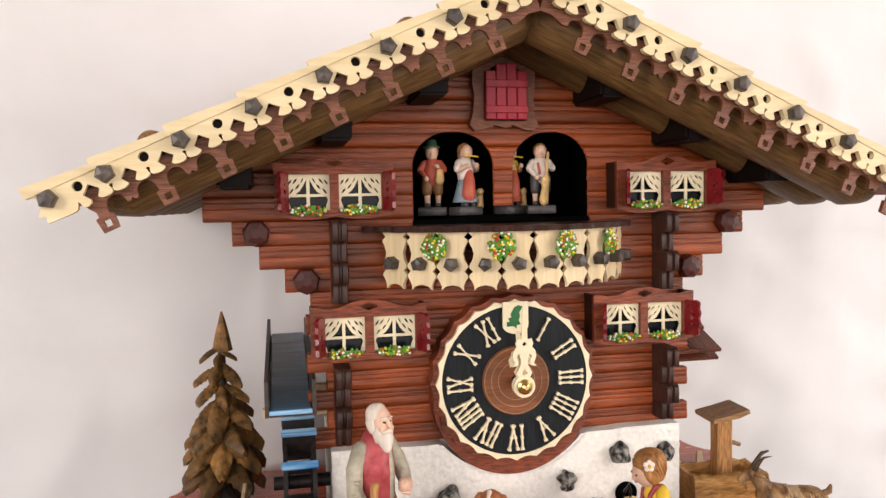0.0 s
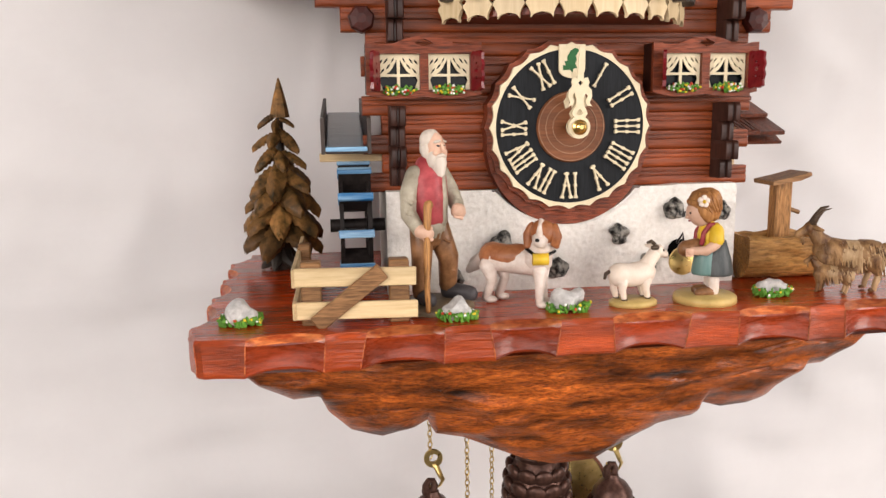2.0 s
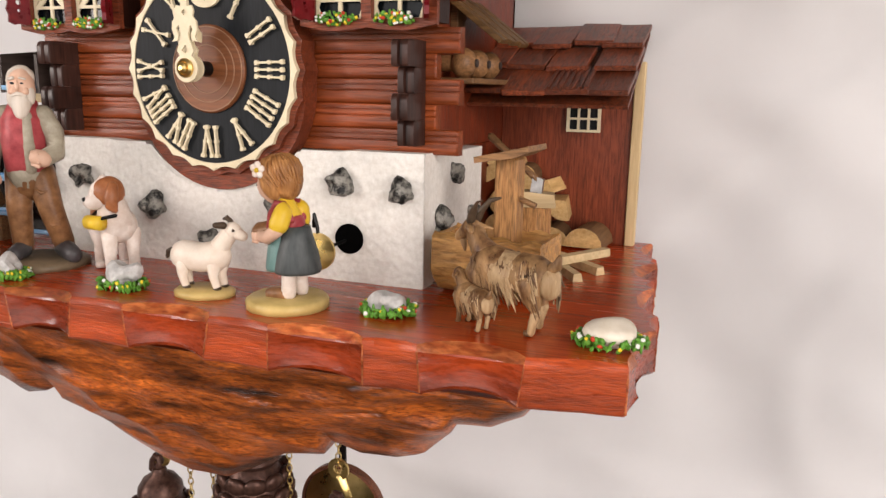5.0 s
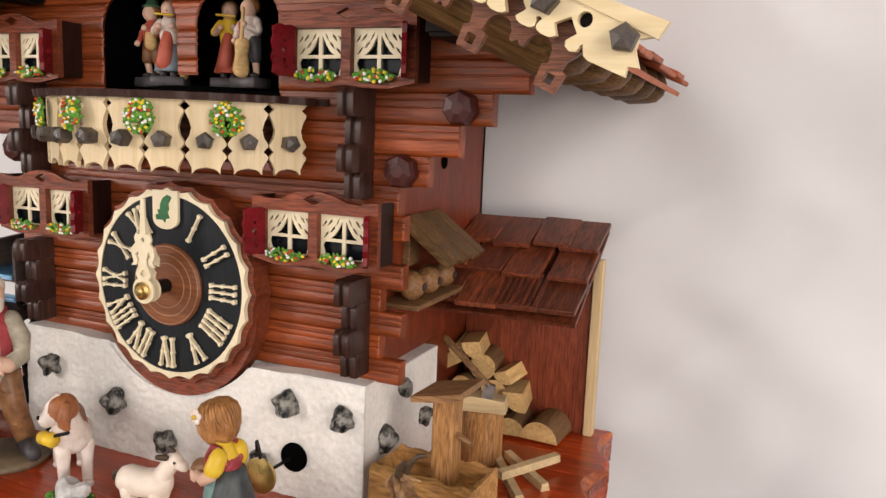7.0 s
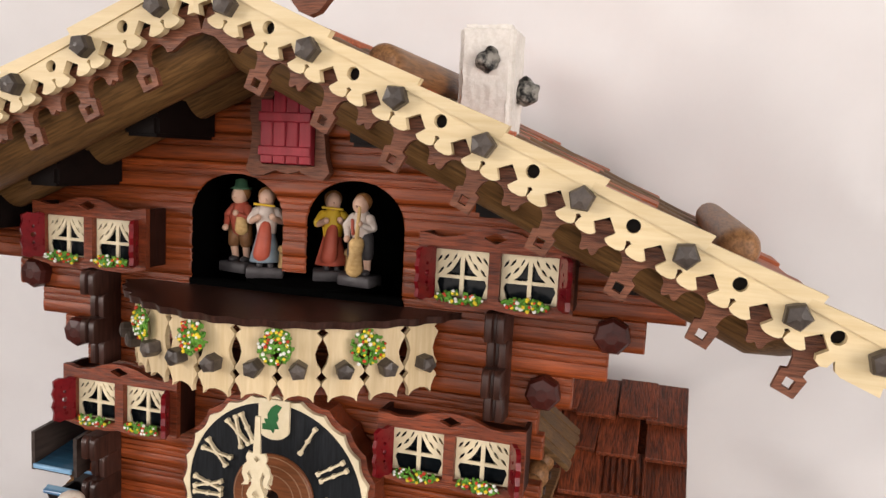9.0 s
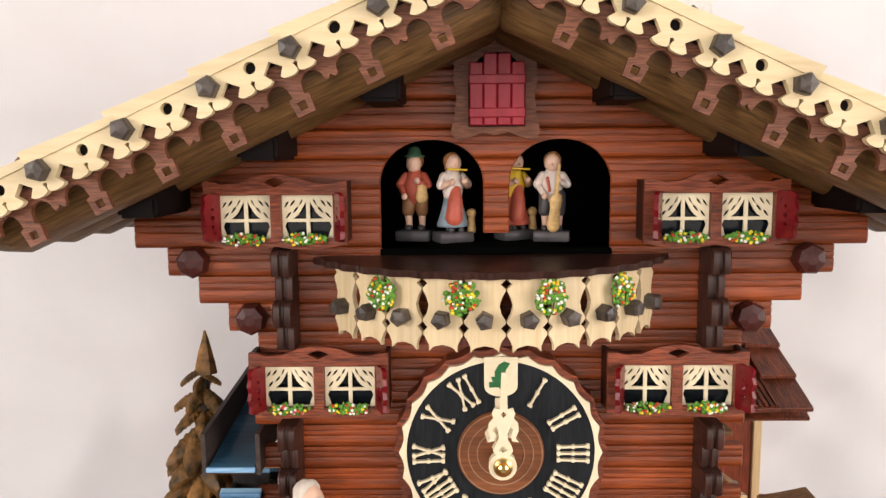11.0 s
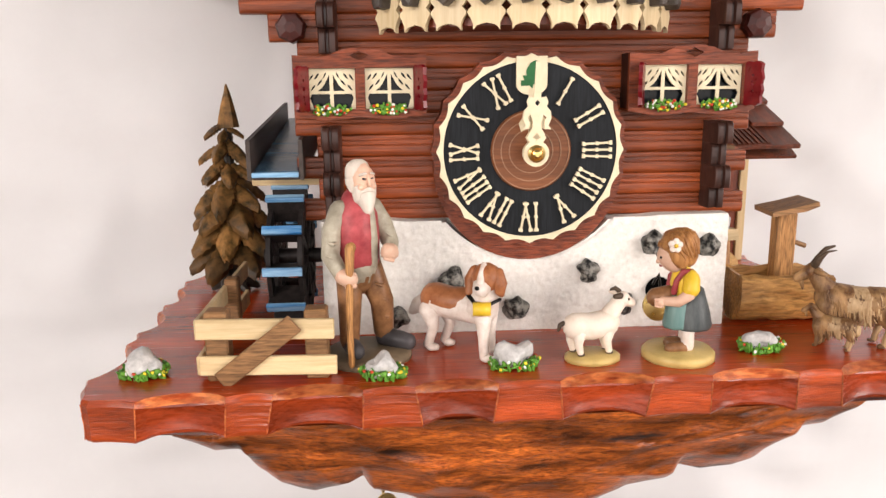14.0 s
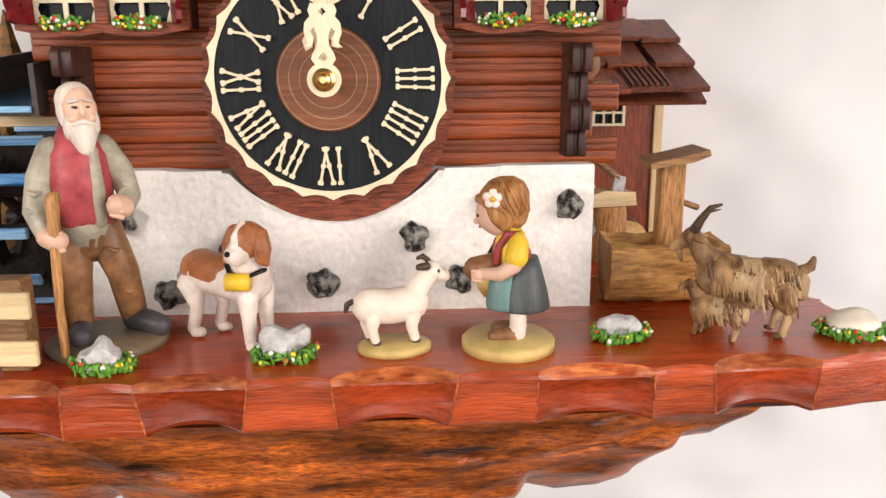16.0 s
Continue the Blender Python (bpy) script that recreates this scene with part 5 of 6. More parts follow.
# ---- right side: shed, wood pile, trough, bird box ----
def shed():
    th = thing("woodshed", "lean-to woodshed with dark red shingle roof and reddish boards", "shed", (143, 120, TABLE_Z))
    part("back_wall", Shape().box(-42, 37, 32, 36, 0, 112, 0.4), SHED_WALL, th, "reddish upright board wall")
    part("corner_post", Shape().box(37.2, 43, 30, 37, 0, 108, 0.5), PINE_Z, th, "pale pine corner post")
    part("sill", Shape().box(-42, 28, 13, 31.8, 0, 1.8, 0.3), SHED_WALL, th)
    win = part("window", Shape().plate([(-1, 67), (19, 67), (19, 83), (-1, 83)], 28.6, 31.8, [[(0.6 + 6.0 * i, 68.4 + 7.0 * j), (5.4 + 6.0 * i, 68.4 + 7.0 * j), (5.4 + 6.0 * i, 74.2 + 7.0 * j), (0.6 + 6.0 * i, 74.2 + 7.0 * j)] for i in range(3) for j in range(2)]), IVORY, th, "small white lattice window", 0)
    part("pane", Shape().box(-0.6, 18.6, 31.0, 31.9, 67.4, 82.6), BLACK, win)
    # roof falls towards the front
    top, foot = Vector((0, 40, 124.5)), Vector((0, -36, 84))
    way = (foot - top)
    pitch = math.atan2(top.z - foot.z, top.y - foot.y)
    part("roof_board", Shape().box(-46, 43, -way.length / 2, way.length / 2, -2, 0).move(Matrix.Translation((top + foot) / 2) @ Matrix.Rotation(pitch, 4, "X")), SHED_SHINGLE, th)
    rng = random.Random(2)
    n_rows, n_cols = 3, 4
    made = []
    for k in range(5):
        s = Shape().box(-11.3 + 0.6 * (k % 2), 11.3, -16 - 1.5 * (k % 3), 16, 0, 3.0, 0.4)
        for g in range(-3, 4) if k == 4 else ():
            s.box(g * 3.2 - 0.3, g * 3.2 + 1.4, -16.1, 15, 2.8, 3.9)
        made.append(mesh_of("shingle", s.rough(0.25, 9, k), SHED_SHINGLE, 30))
    for i in range(n_rows):
        for j in range(n_cols):
            f = (i + 0.52) / n_rows
            p = top + way * f
            x = -46 + 22.3 * (j + 0.5) + (5.5, -3.5, 2.0)[i] * (j < 3)
            kind_ = 4 if (i == 2 and j == 2) else rng.randrange(4)
            again("shingle", made[kind_], th, (x, p.y, p.z + 2.6 + rng.uniform(0, 1.8)), (math.degrees(pitch) - 7.5, rng.uniform(-1.5, 1.5), rng.uniform(-2.5, 2.5)))
    return th


shed()


def split_log(x, y, z, r, length, kind_, turn, roll, seed):
    """A round, half or quarter billet lying along y."""
    a0, a1 = {"round": (0, 360), "half": (0, 180), "quarter": (0, 100)}[kind_]
    pts = circle(0, 0, r, 14 if kind_ == "round" else 9, a0, a1)
    if kind_ == "quarter":
        pts += [(0, 0)]
    s = Shape().plate(pts, -length / 2, length / 2)
    for f in s.bm.faces:
        c = f.calc_center_median()
        s.bm.normal_update()
        f.material_index = 1 if (math.hypot(c.x, c.z) > r * 0.9 and abs(f.normal.y) < 0.5) else 0
    s.move(Matrix.Rotation(radians(turn), 4, "Z") @ Matrix.Rotation(radians(roll), 4, "Y"))
    solid("firewood_log", s, (HEARTWOOD, BARK), {"round": "round sawn firewood log with dark bark", "half": "half-split firewood log with pale cut face", "quarter": "split firewood wedge with pale cut faces"}[kind_], "log", (x, y, z), "firewood pile in the shed", smooth=30)


def wood_pile():
    base = TABLE_Z + 1.8
    rows = (
        (107, 139, base + 8.0, 8.0, 26, "round", 3, 0), (123, 140, base + 8.2, 8.2, 24, "round", -3, 40), (140, 138, base + 0.2, 10.5, 27, "half", 5, 0), (161, 138, base + 0.2, 11.5, 28, "half", -4, 0),
        (111, 139, base + 23, 8.2, 25, "round", -5, 70), (129, 140, base + 23.5, 8.0, 25, "round", 4, 20), (147, 138, base + 27, 12.0, 27, "quarter", 8, 178),
        (105, 139, base + 38, 8.4, 25, "half", 5, -30), (121, 140, base + 38, 8.0, 24, "round", 5, 30), (138, 140, base + 38, 8.5, 25, "quarter", -6, 160), (118, 138, base + 54, 11.0, 26, "quarter", 10, 172), (104, 140, base + 52, 9.0, 25, "quarter", 12, 140),
    )
    for k, r in enumerate(rows):
        split_log(*r, k)


wood_pile()


def chopping_block():
    s = Shape().lathe([(12.5, 0), (12, 4), (11.5, 24), (11.2, 29.5), (10.5, 30)], (0, 0, 0), "z", 12)
    s.rough(0.8, 7, 2)
    solid("chopping_block", s, OAK_Z, "brown chopping block stump beside the trough", "stump", (137, 90, TABLE_Z), smooth=30)
    wedge = Shape().plate([(-15, 0), (13, 0), (12, 7), (-6, 8.5), (-14, 6)], -6, 6)
    solid("split_billet", wedge, PINE, "pale split billet on the chopping block", "log", (138, 87, TABLE_Z + 30), turn=12)
    axe = thing("axe", "small axe with brown handle and steel head", "axe", (141, 84, TABLE_Z + 41))
    part("handle", Shape().tube([(0, 0, 4), (-13, 2, 14), (-27, 4, 25)], [2.0, 1.8, 2.2], 8), OAK, axe)
    part("head", Shape().plate([(-3, -3.5), (3.2, -4.2), (4.2, 4.2), (-1.6, 5.6)], -1.6, 1.6), material("steel", (0.35, 0.35, 0.35), (0.6, 0.6, 0.6), 0.3, 0.9, bump=0), axe, "bright steel head")


chopping_block()


def sticks():
    for k, (x0, y0, x1, y1, h) in enumerate(((143, 96, 172, 50, 2), (150, 98, 180, 68, 2.2), (157, 62, 178, 98, 6.4))):
        d = math.hypot(x1 - x0, y1 - y0)
        s = Shape().plate([(-2.6, 0), (2.6, 0), (2.2, 4), (-1.6, 4.4)], -d / 2, d / 2)
        solid("split_stick", s, PINE, "pale split stick lying crossed on the platform", "stick", ((x0 + x1) / 2, (y0 + y1) / 2, TABLE_Z + h - 2), "crossed sticks", turn=math.degrees(math.atan2(y1 - y0, x1 - x0)) - 90)


sticks()


TROUGH = material("golden_cut_wood", (0.27, 0.110, 0.030), (0.74, 0.40, 0.13), 0.42, stretch=(0.2, 1, 1), scale=240, bump=0.5, stain=0.5, contrast=0.22, pores=0.4)


def trough():
    th = thing("water_trough", "hollowed brown log trough with a roofed post", "trough", (142, 12, TABLE_Z), turn=-4)
    s = Shape()
    n, m_ = 22, 16
    rings = []
    for i in range(n + 1):
        x = -25 + 50 * i / n
        prof = []
        for k in range(m_ + 1):
            a = math.pi * (1 + k / m_)
            r = 16.4 - 2.6 * abs(noise.noise((x / 9, k * 0.45, 2))) + 0.8 * noise.noise((x / 4, k * 0.9, 6))
            prof.append((x + 1.2 * noise.noise((k * 0.5, i * 0.4, 8)) * (i in (0, n)), r * math.cos(a), 16 + 1.0 * r * math.sin(a)))
        for y, z in ((15.5, 27), (12.5, 28.5), (11, 22), (0, 17), (-11, 22), (-12.5, 28.5), (-15.5, 27)):
            deep = z if abs(x) < 21 or z > 25 else 27.5
            prof.append((x, y, deep + 1.8 * noise.noise((x / 6, y / 5, 5))))
        rings.append([s.bm.verts.new(p) for p in prof])
    for p, q in zip(rings, rings[1:]):
        for k in range(len(p)):
            s.bm.faces.new((p[k], p[(k + 1) % len(p)], q[(k + 1) % len(p)], q[k]))
    s.bm.faces.new(rings[0][::-1])
    s.bm.faces.new(rings[-1])
    part("basin", s, TROUGH, th, "hollowed log basin with rough cut sides", 25)
    part("post", Shape().box(-2.0, 8.5, -1, 10, 4, 62, 1.0).rough(0.4, 8), OAK_Z, th, "brown square post")
    cap = Shape().plate([(-8.5, 59.6), (-8.8, 62.2), (3, 64.6), (15.4, 67.8), (16.0, 65.4), (9.0, 62.4), (-2.5, 60.6)], -9, 17)
    part("post_roof", cap.rough(0.4, 7), OAK, th, "brown slanting board on the post")
    part("spout", Shape().rod((8, 4, 44), (16, 4, 41), 1.4, 8), OAK, th)


trough()


def bird_box():
    th = thing("feeding_shelf", "small wall shelf with a slanting roof and three round wooden ends", "wall shelf", (101, 36, 0))
    place = Matrix.Translation((0, 10, 37)) @ Matrix.Rotation(radians(37), 4, "Y")
    for g in range(6):
        y = 2 + 8.8 * g
        part("roof_board", Shape().box(0, 36 - 0.9 * (g % 2), y, y + 8.5, -1.4, 1.4 + 0.4 * (g % 2), 0.4).move(place), ROOF_LOG, th, "weathered slanting roof board")
    for y in (8, 27, 47):
        knob = part("log_end", Shape().tube([(0, y, 5.0), (10, y, 5.0)], [4, 4], 12).blob((12, y, 5.0), (6.4, 7.2, 7.2)), OAK_Y, th, "pale round log end")
        part("plug", Shape().rod((18.0, y, 5.0), (18.9, y, 5.0), 2.0, 12), CHUTE, knob, "grey wooden plug")
    part("shelf", Shape().box(0, 21, -4, 58, -4.6, -2.0, 0.4), OAK, th)
    part("bracket", Shape().box(0, 4, 20, 32, 12, 34, 0.4), OAK, th)


bird_box()

# ---- rocks with flowers ----
def rock(x, y, seed, size, warm=False):
    th = thing("flower_rock", "grey stone chip ringed by green flock and tiny flowers" if not warm else "cream pebble ringed by green flock and tiny flowers", "rock", (x, y, TABLE_Z), "stones along the platform edge")
    s = Shape().chip((0, 0, 5.6), (9.6 * size, 7.0 * size, 6.6 * size if not warm else 5.6), detail=3)
    s.rough(4.6 if not warm else 2.0, 7.0, seed)
    part("stone", s, ROCK_WARM if warm else ROCK, th, smooth=25 if not warm else "all")
    rng = random.Random(seed)
    f = Shape()
    for k in range(120):
        a = rng.uniform(0, 2 * math.pi)
        r = rng.uniform(0.8, 1.12)
        px, py, pz = 11.5 * size * r * math.cos(a), 8.6 * size * r * math.sin(a), rng.uniform(0.8, 4.2)
        f.slot = 0
        f.chip((px, py, pz), (rng.uniform(1.4, 3.0), 0.5, rng.uniform(0.8, 1.7)), (rng.uniform(-60, 60), rng.uniform(0, 180), rng.uniform(0, 180)), 1)
        if k % 4 == 0:
            f.slot = rng.choice((1, 1, 2, 3, 3))
            f.chip((px * 1.06, py * 1.1, pz + 0.8), (rng.uniform(0.7, 1.3), 0.6, rng.uniform(0.6, 1.1)), (rng.uniform(-40, 40), rng.uniform(0, 90), 0), 1)
    part("flower_ring", f, FLOWER_MATS, th, smooth="all")


for x, y, seed, size, warm in ((-189, -45, 1, 0.88, False), (-77, -56, 2, 0.80, False), (-15, -49, 3, 0.90, False), (111, -37, 4, 0.86, False), (201, -39, 5, 1.05, True)):
    rock(x, y, seed, size, warm)

# ---- carved figures, each one mesh ----
def figure(name, shape, mats, label, category, place, turn=0.0, group=""):
    return solid(name, shape, mats, label, category, place, group, turn, "all")


def old_man():
    s = Shape()
    mats = (SKIN, GREY_HAIR, VEST, SHIRT, TROUSERS, BOOTS, MOSS, OAK_Z)
    s.slot = 6
    s.lathe([(25, 0), (25, 2.5), (22, 4.0), (3, 4.4)], (3, 4, 0), "z", 28)
    s.slot = 5
    s.tube([(-7, 4, 8), (-8, -7, 6.6)], [4.6, 4.2], 12)
    s.tube([(14, 6, 8), (21, -3, 6.8), (24, -7, 6.4)], [5.0, 4.8, 4.2], 12)
    s.slot = 4
    s.tube([(-5.5, 5, 45), (-7.2, 3, 27), (-7.2, 5, 10)], [8.2, 6.4, 5.6], 14)
    s.tube([(5, 5, 45), (11.5, 0.5, 27), (14.5, 6, 11)], [8.2, 6.6, 5.8], 14)
    s.tube([(-0.5, 5, 41), (-0.5, 5, 45)], [10.6, 10.8], 16)
    s.slot = 3
    s.tube([(-0.5, 5, 44), (-0.5, 5, 49)], [11.6, 11.6], 18)
    s.slot = 2
    s.tube([(-0.5, 5, 48), (-0.8, 4.4, 60), (-0.8, 4.6, 70), (-0.4, 5, 74.5)], [12.2, 12.4, 11.6, 8.5], 20)
    s.slot = 3
    s.tube([(3.4, -3.2, 47), (3.8, -4.0, 58), (3.4, -2.6, 71)], [3.8, 3.8, 3.6], 14)
    s.tube([(-10, 5, 71.5), (-15.5, 4, 62), (-18.5, 0, 52), (-15.5, -8, 44)], [5.6, 5.4, 4.9, 4.0], 12)
    s.tube([(9.5, 5, 71.5), (15, 4, 63), (17, -1, 55), (13, -9, 52.5)], [5.6, 5.4, 4.9, 4.0], 12)
    s.slot = 0
    s.tube([(-16, -8.5, 44), (-12.6, -12, 43)], [4.0, 4.2], 12)
    for k in range(4):
        s.tube([(-15.4, -12.6, 45.6 - 1.9 * k), (-11.2, -14.4, 45.8 - 1.9 * k)], 1.05, 7)
        s.tube([(8.0, -11.8, 55.4 - 1.8 * k), (11.8, -13.6, 54.6 - 1.8 * k)], 1.0, 7)
    s.tube([(13.5, -9.5, 52.5), (10.0, -11, 53)], [4.0, 4.0], 12)
    s.tube([(0, 3.5, 73), (0.8, 2, 80)], [5.2, 5.0], 12)
    s.blob((1.4, 0.2, 85), (6.8, 7.4, 8.4), detail=16)
    s.tube([(1.8, -7.2, 87), (2.0, -8.3, 84.2), (2.0, -7.9, 83.4)], [0.7, 0.95, 0.8], 8)
    s.blob((-1.6, -5.4, 82.6), (2.2, 1.8, 1.8))
    s.blob((5.0, -5.2, 82.6), (2.0, 1.8, 1.8))
    s.slot = 1
    s.blob((0.4, 2.6, 88.4), (7.2, 7.0, 6.2), detail=16)
    s.blob((0, 3.4, 85), (6.8, 5.2, 5.8), detail=12)
    s.blob((-4.4, 0.4, 84.4), (2.0, 3.2, 4.6))
    s.tube([(1.8, -2.8, 80.0), (2.0, -4.0, 77), (2.0, -4.6, 73.0)], [4.8, 5.2, 3.6], 14)
    s.blob((6.2, -1.6, 81), (2.4, 3.8, 4.4))
    s.blob((-2.6, -2.6, 80), (2.6, 4.0, 4.6))
    s.tube([(-1.6, -6.0, 80.6), (2.0, -7.6, 81.6), (5.4, -5.8, 80.6)], [1.1, 1.3, 1.0], 8)
    s.tube([(-2.4, -6.2, 88.2), (0.2, -7.3, 88.8)], 0.55, 6)
    s.tube([(3.4, -7.2, 88.8), (5.8, -5.8, 88.2)], 0.55, 6)
    s.slot = 5
    s.blob((-0.6, -6.9, 86.4), (1.0, 0.6, 0.4), detail=6)
    s.blob((4.2, -6.5, 86.4), (0.9, 0.6, 0.4), detail=6)
    s.slot = 7
    s.tube([(-13.2, -13, 57), (-13.6, -13, 42), (-15, -14, 22), (-15, -15, 4)], [2.5, 2.2, 2.0, 1.8], 9)
    s.blob((-12.6, -13, 57.5), (2.8, 2.6, 2.4))
    s.slot = 4
    for x, y, z, w in ((8.6, -5.4, 36, 3.2), (10.6, -5.6, 29, 3.4), (12.6, -3.8, 20, 3.4), (-7.2, -2.8, 30, 3.2), (-7.4, -1.4, 20, 3.0)):
        s.tube([(x - w, y + 1.8, z + 1.4), (x, y + 0.5, z), (x + w, y + 2.0, z + 1.0)], [0.5, 0.9, 0.5], 8)
    s.slot = 3
    for x, y, z in ((-18.4, -3.4, 58), (-19.6, -4.6, 52), (15.8, -3.4, 59), (16.4, -6.4, 55)):
        s.tube([(x - 2.4, y + 1, z + 1.2), (x, y - 0.6, z), (x + 2.4, y + 1, z + 0.6)], [0.6, 1.0, 0.6], 8)
    s.move(Matrix.Diagonal((0.88, 0.86, 1.04, 1)))
    s.rough(0.5, 4.5, 3)
    s.rough(0.3, 1.8, 5)
    figure("old_man_figure", s, mats, "carved old man figure in crimson vest leaning on a stick", "figurine", (-86, -33, TABLE_Z), 28)


def st_dog():
    s = Shape()
    mats = (FUR_WHITE, FUR_RUST, YELLOW, STEEL)
    # local x runs along the body; the head turns towards the room
    s.slot = 0
    for x, y in ((-17, -4.5), (-14, 5.5), (13, -4.5), (11, 5.5)):
        s.tube([(x, y, 22), (x + (2.6 if x < 0 else 0), y, 12.5), (x + (-1 if x < 0 else 0.5), y, 3)], [5.2 if x < 0 else 3.9, 2.6, 2.3], 10)
        s.blob((x + 1.8, y, 2.0), (3.5, 2.6, 2.0))
    s.tube([(-15, 0, 25.5), (-4, 0, 24.2), (10, 0, 25.5)], [7.6, 7.0, 8.4], 18)
    s.slot = 1
    s.tube([(-17.0, 0.2, 26.8), (-8, 0, 26.2), (-1, 0.4, 26.8), (3.5, 1.2, 28.2)], [7.8, 7.5, 7.4, 6.2], 18)
    s.slot = 0
    s.tube([(-22, 0, 26), (-27.5, 2, 20.5), (-32, 3, 16.5)], [3.0, 4.2, 2.4], 10)
    s.tube([(10, -1, 26), (13.5, -3, 36)], [8.2, 6.2], 16)
    s.slot = 1
    s.blob((14.5, -4.0, 42.2), (6.8, 6.8, 7.2), detail=14)
    for k in (-1, 1):
        cx, cy = 14.5 + 6.0 * k * 0.87, -4.0 + 6.0 * k * 0.5
        s.tube([(cx, cy, 45.5), (cx + 1.8 * k, cy - 0.4, 40.5), (cx + 1.6 * k, cy - 1.2, 35.5)], [2.2, 3.1, 2.2], 10)
    s.slot = 0
    s.tube([(16.0, -7.6, 39.2), (17.6, -10.2, 38.0)], [4.5, 3.7], 14)
    s.tube([(17.6, -9.8, 41), (16.8, -8.8, 44.6), (15.0, -5.6, 49.0)], [2.0, 1.7, 1.4], 10)
    s.slot = 3
    s.blob((18.9, -12.9, 39.4), (1.3, 1.0, 1.0), detail=8)
    s.blob((13.4, -9.8, 43.6), 0.8, detail=6)
    s.blob((19.4, -6.6, 43.6), 0.8, detail=6)
    s.tube([(7.0, -7.6, 33), (12, -10.8, 31), (18.5, -8.8, 30.5), (20.6, -2.6, 32)], 0.9, 8)
    s.slot = 2
    s.tube([(12.2, -12.4, 28.6), (19.2, -8.4, 28.6)], [3.3, 3.3], 14, False)
    # the head turns a little further round on the neck
    for v in s.bm.verts:
        if v.co.z > 32.5 and abs(v.co.x - 14.5) < 12:
            way = Matrix.Rotation(radians(-22) * min((v.co.z - 32.5) / 4, 1.0), 3, "Z")
            v.co = way @ (v.co - Vector((14.5, -4, 0))) + Vector((14.5, -4, 0))
    s.move(Matrix.Diagonal((1.04, 1.05, 1.0, 1)))
    s.rough(0.35, 4, 8)
    s.rough(0.25, 1.8, 3)
    figure("dog_figure", s, mats, "carved brown and white dog figure with a yellow barrel", "figurine", (-37, -29, TABLE_Z), -36)


def lamb():
    s = Shape()
    mats = (LAMB, HORN, OCHRE)
    s.slot = 2
    s.lathe([(15.5, 0), (15.5, 2.2), (13.5, 3.4), (2, 3.6)], (0, 0, 0), "z", 26)
    s.move(Matrix.Diagonal((1, 0.72, 1, 1)))
    s.slot = 0
    for x, y in ((-9, -3.4), (-11, 3.4), (7.5, -3.0), (8, 3.4)):
        s.tube([(x, y, 15), (x - 0.6, y, 9.5), (x + 0.8, y, 5.0)], [3.7, 2.3, 1.8], 9)
    s.tube([(-11, 0, 18), (-1, 0, 17.2), (8.2, 0, 18.6)], [6.8, 6.8, 6.9], 16)
    s.tube([(8, 0, 21), (12.5, 0, 26.5), (14.5, 0, 29)], [5.0, 4.2, 4.0], 12)
    s.blob((16.2, 0, 30.4), (4.4, 3.9, 4.0), detail=12)
    s.tube([(17.4, 0, 30), (21.8, 0, 28.0)], [3.3, 2.4], 10)
    s.tube([(14.5, 3.4, 32.5), (12.0, 6.0, 33)], [1.5, 0.9], 8)
    s.slot = 1
    for x, y in ((-9, -3.4), (-11, 3.4), (7.5, -3.0), (8, 3.4)):
        s.blob((x + 1.2, y, 4.0), (2.0, 1.7, 0.9), detail=8)
    s.tube([(13.6, -3.4, 33.0), (9.8, -4.6, 33.2)], [1.7, 1.2], 8)
    s.tube([(15, 1.0, 34.2), (12.6, 1.6, 35.8), (10.6, 2.2, 35)], [1.3, 1.2, 0.7], 8)
    s.tube([(-17, 0, 20), (-19.2, 0, 19), (-19.8, 0, 16.6)], [1.2, 1.3, 0.9], 8)
    s.blob((18.4, -3.3, 31), 0.65, detail=6)
    s.move(Matrix.Diagonal((0.89, 0.95, 0.97, 1)))
    s.rough(0.3, 3.5, 5)
    figure("lamb_figure", s, mats, "carved white lamb figure on an olive oval base", "figurine", (24.5, -42, TABLE_Z), 8)


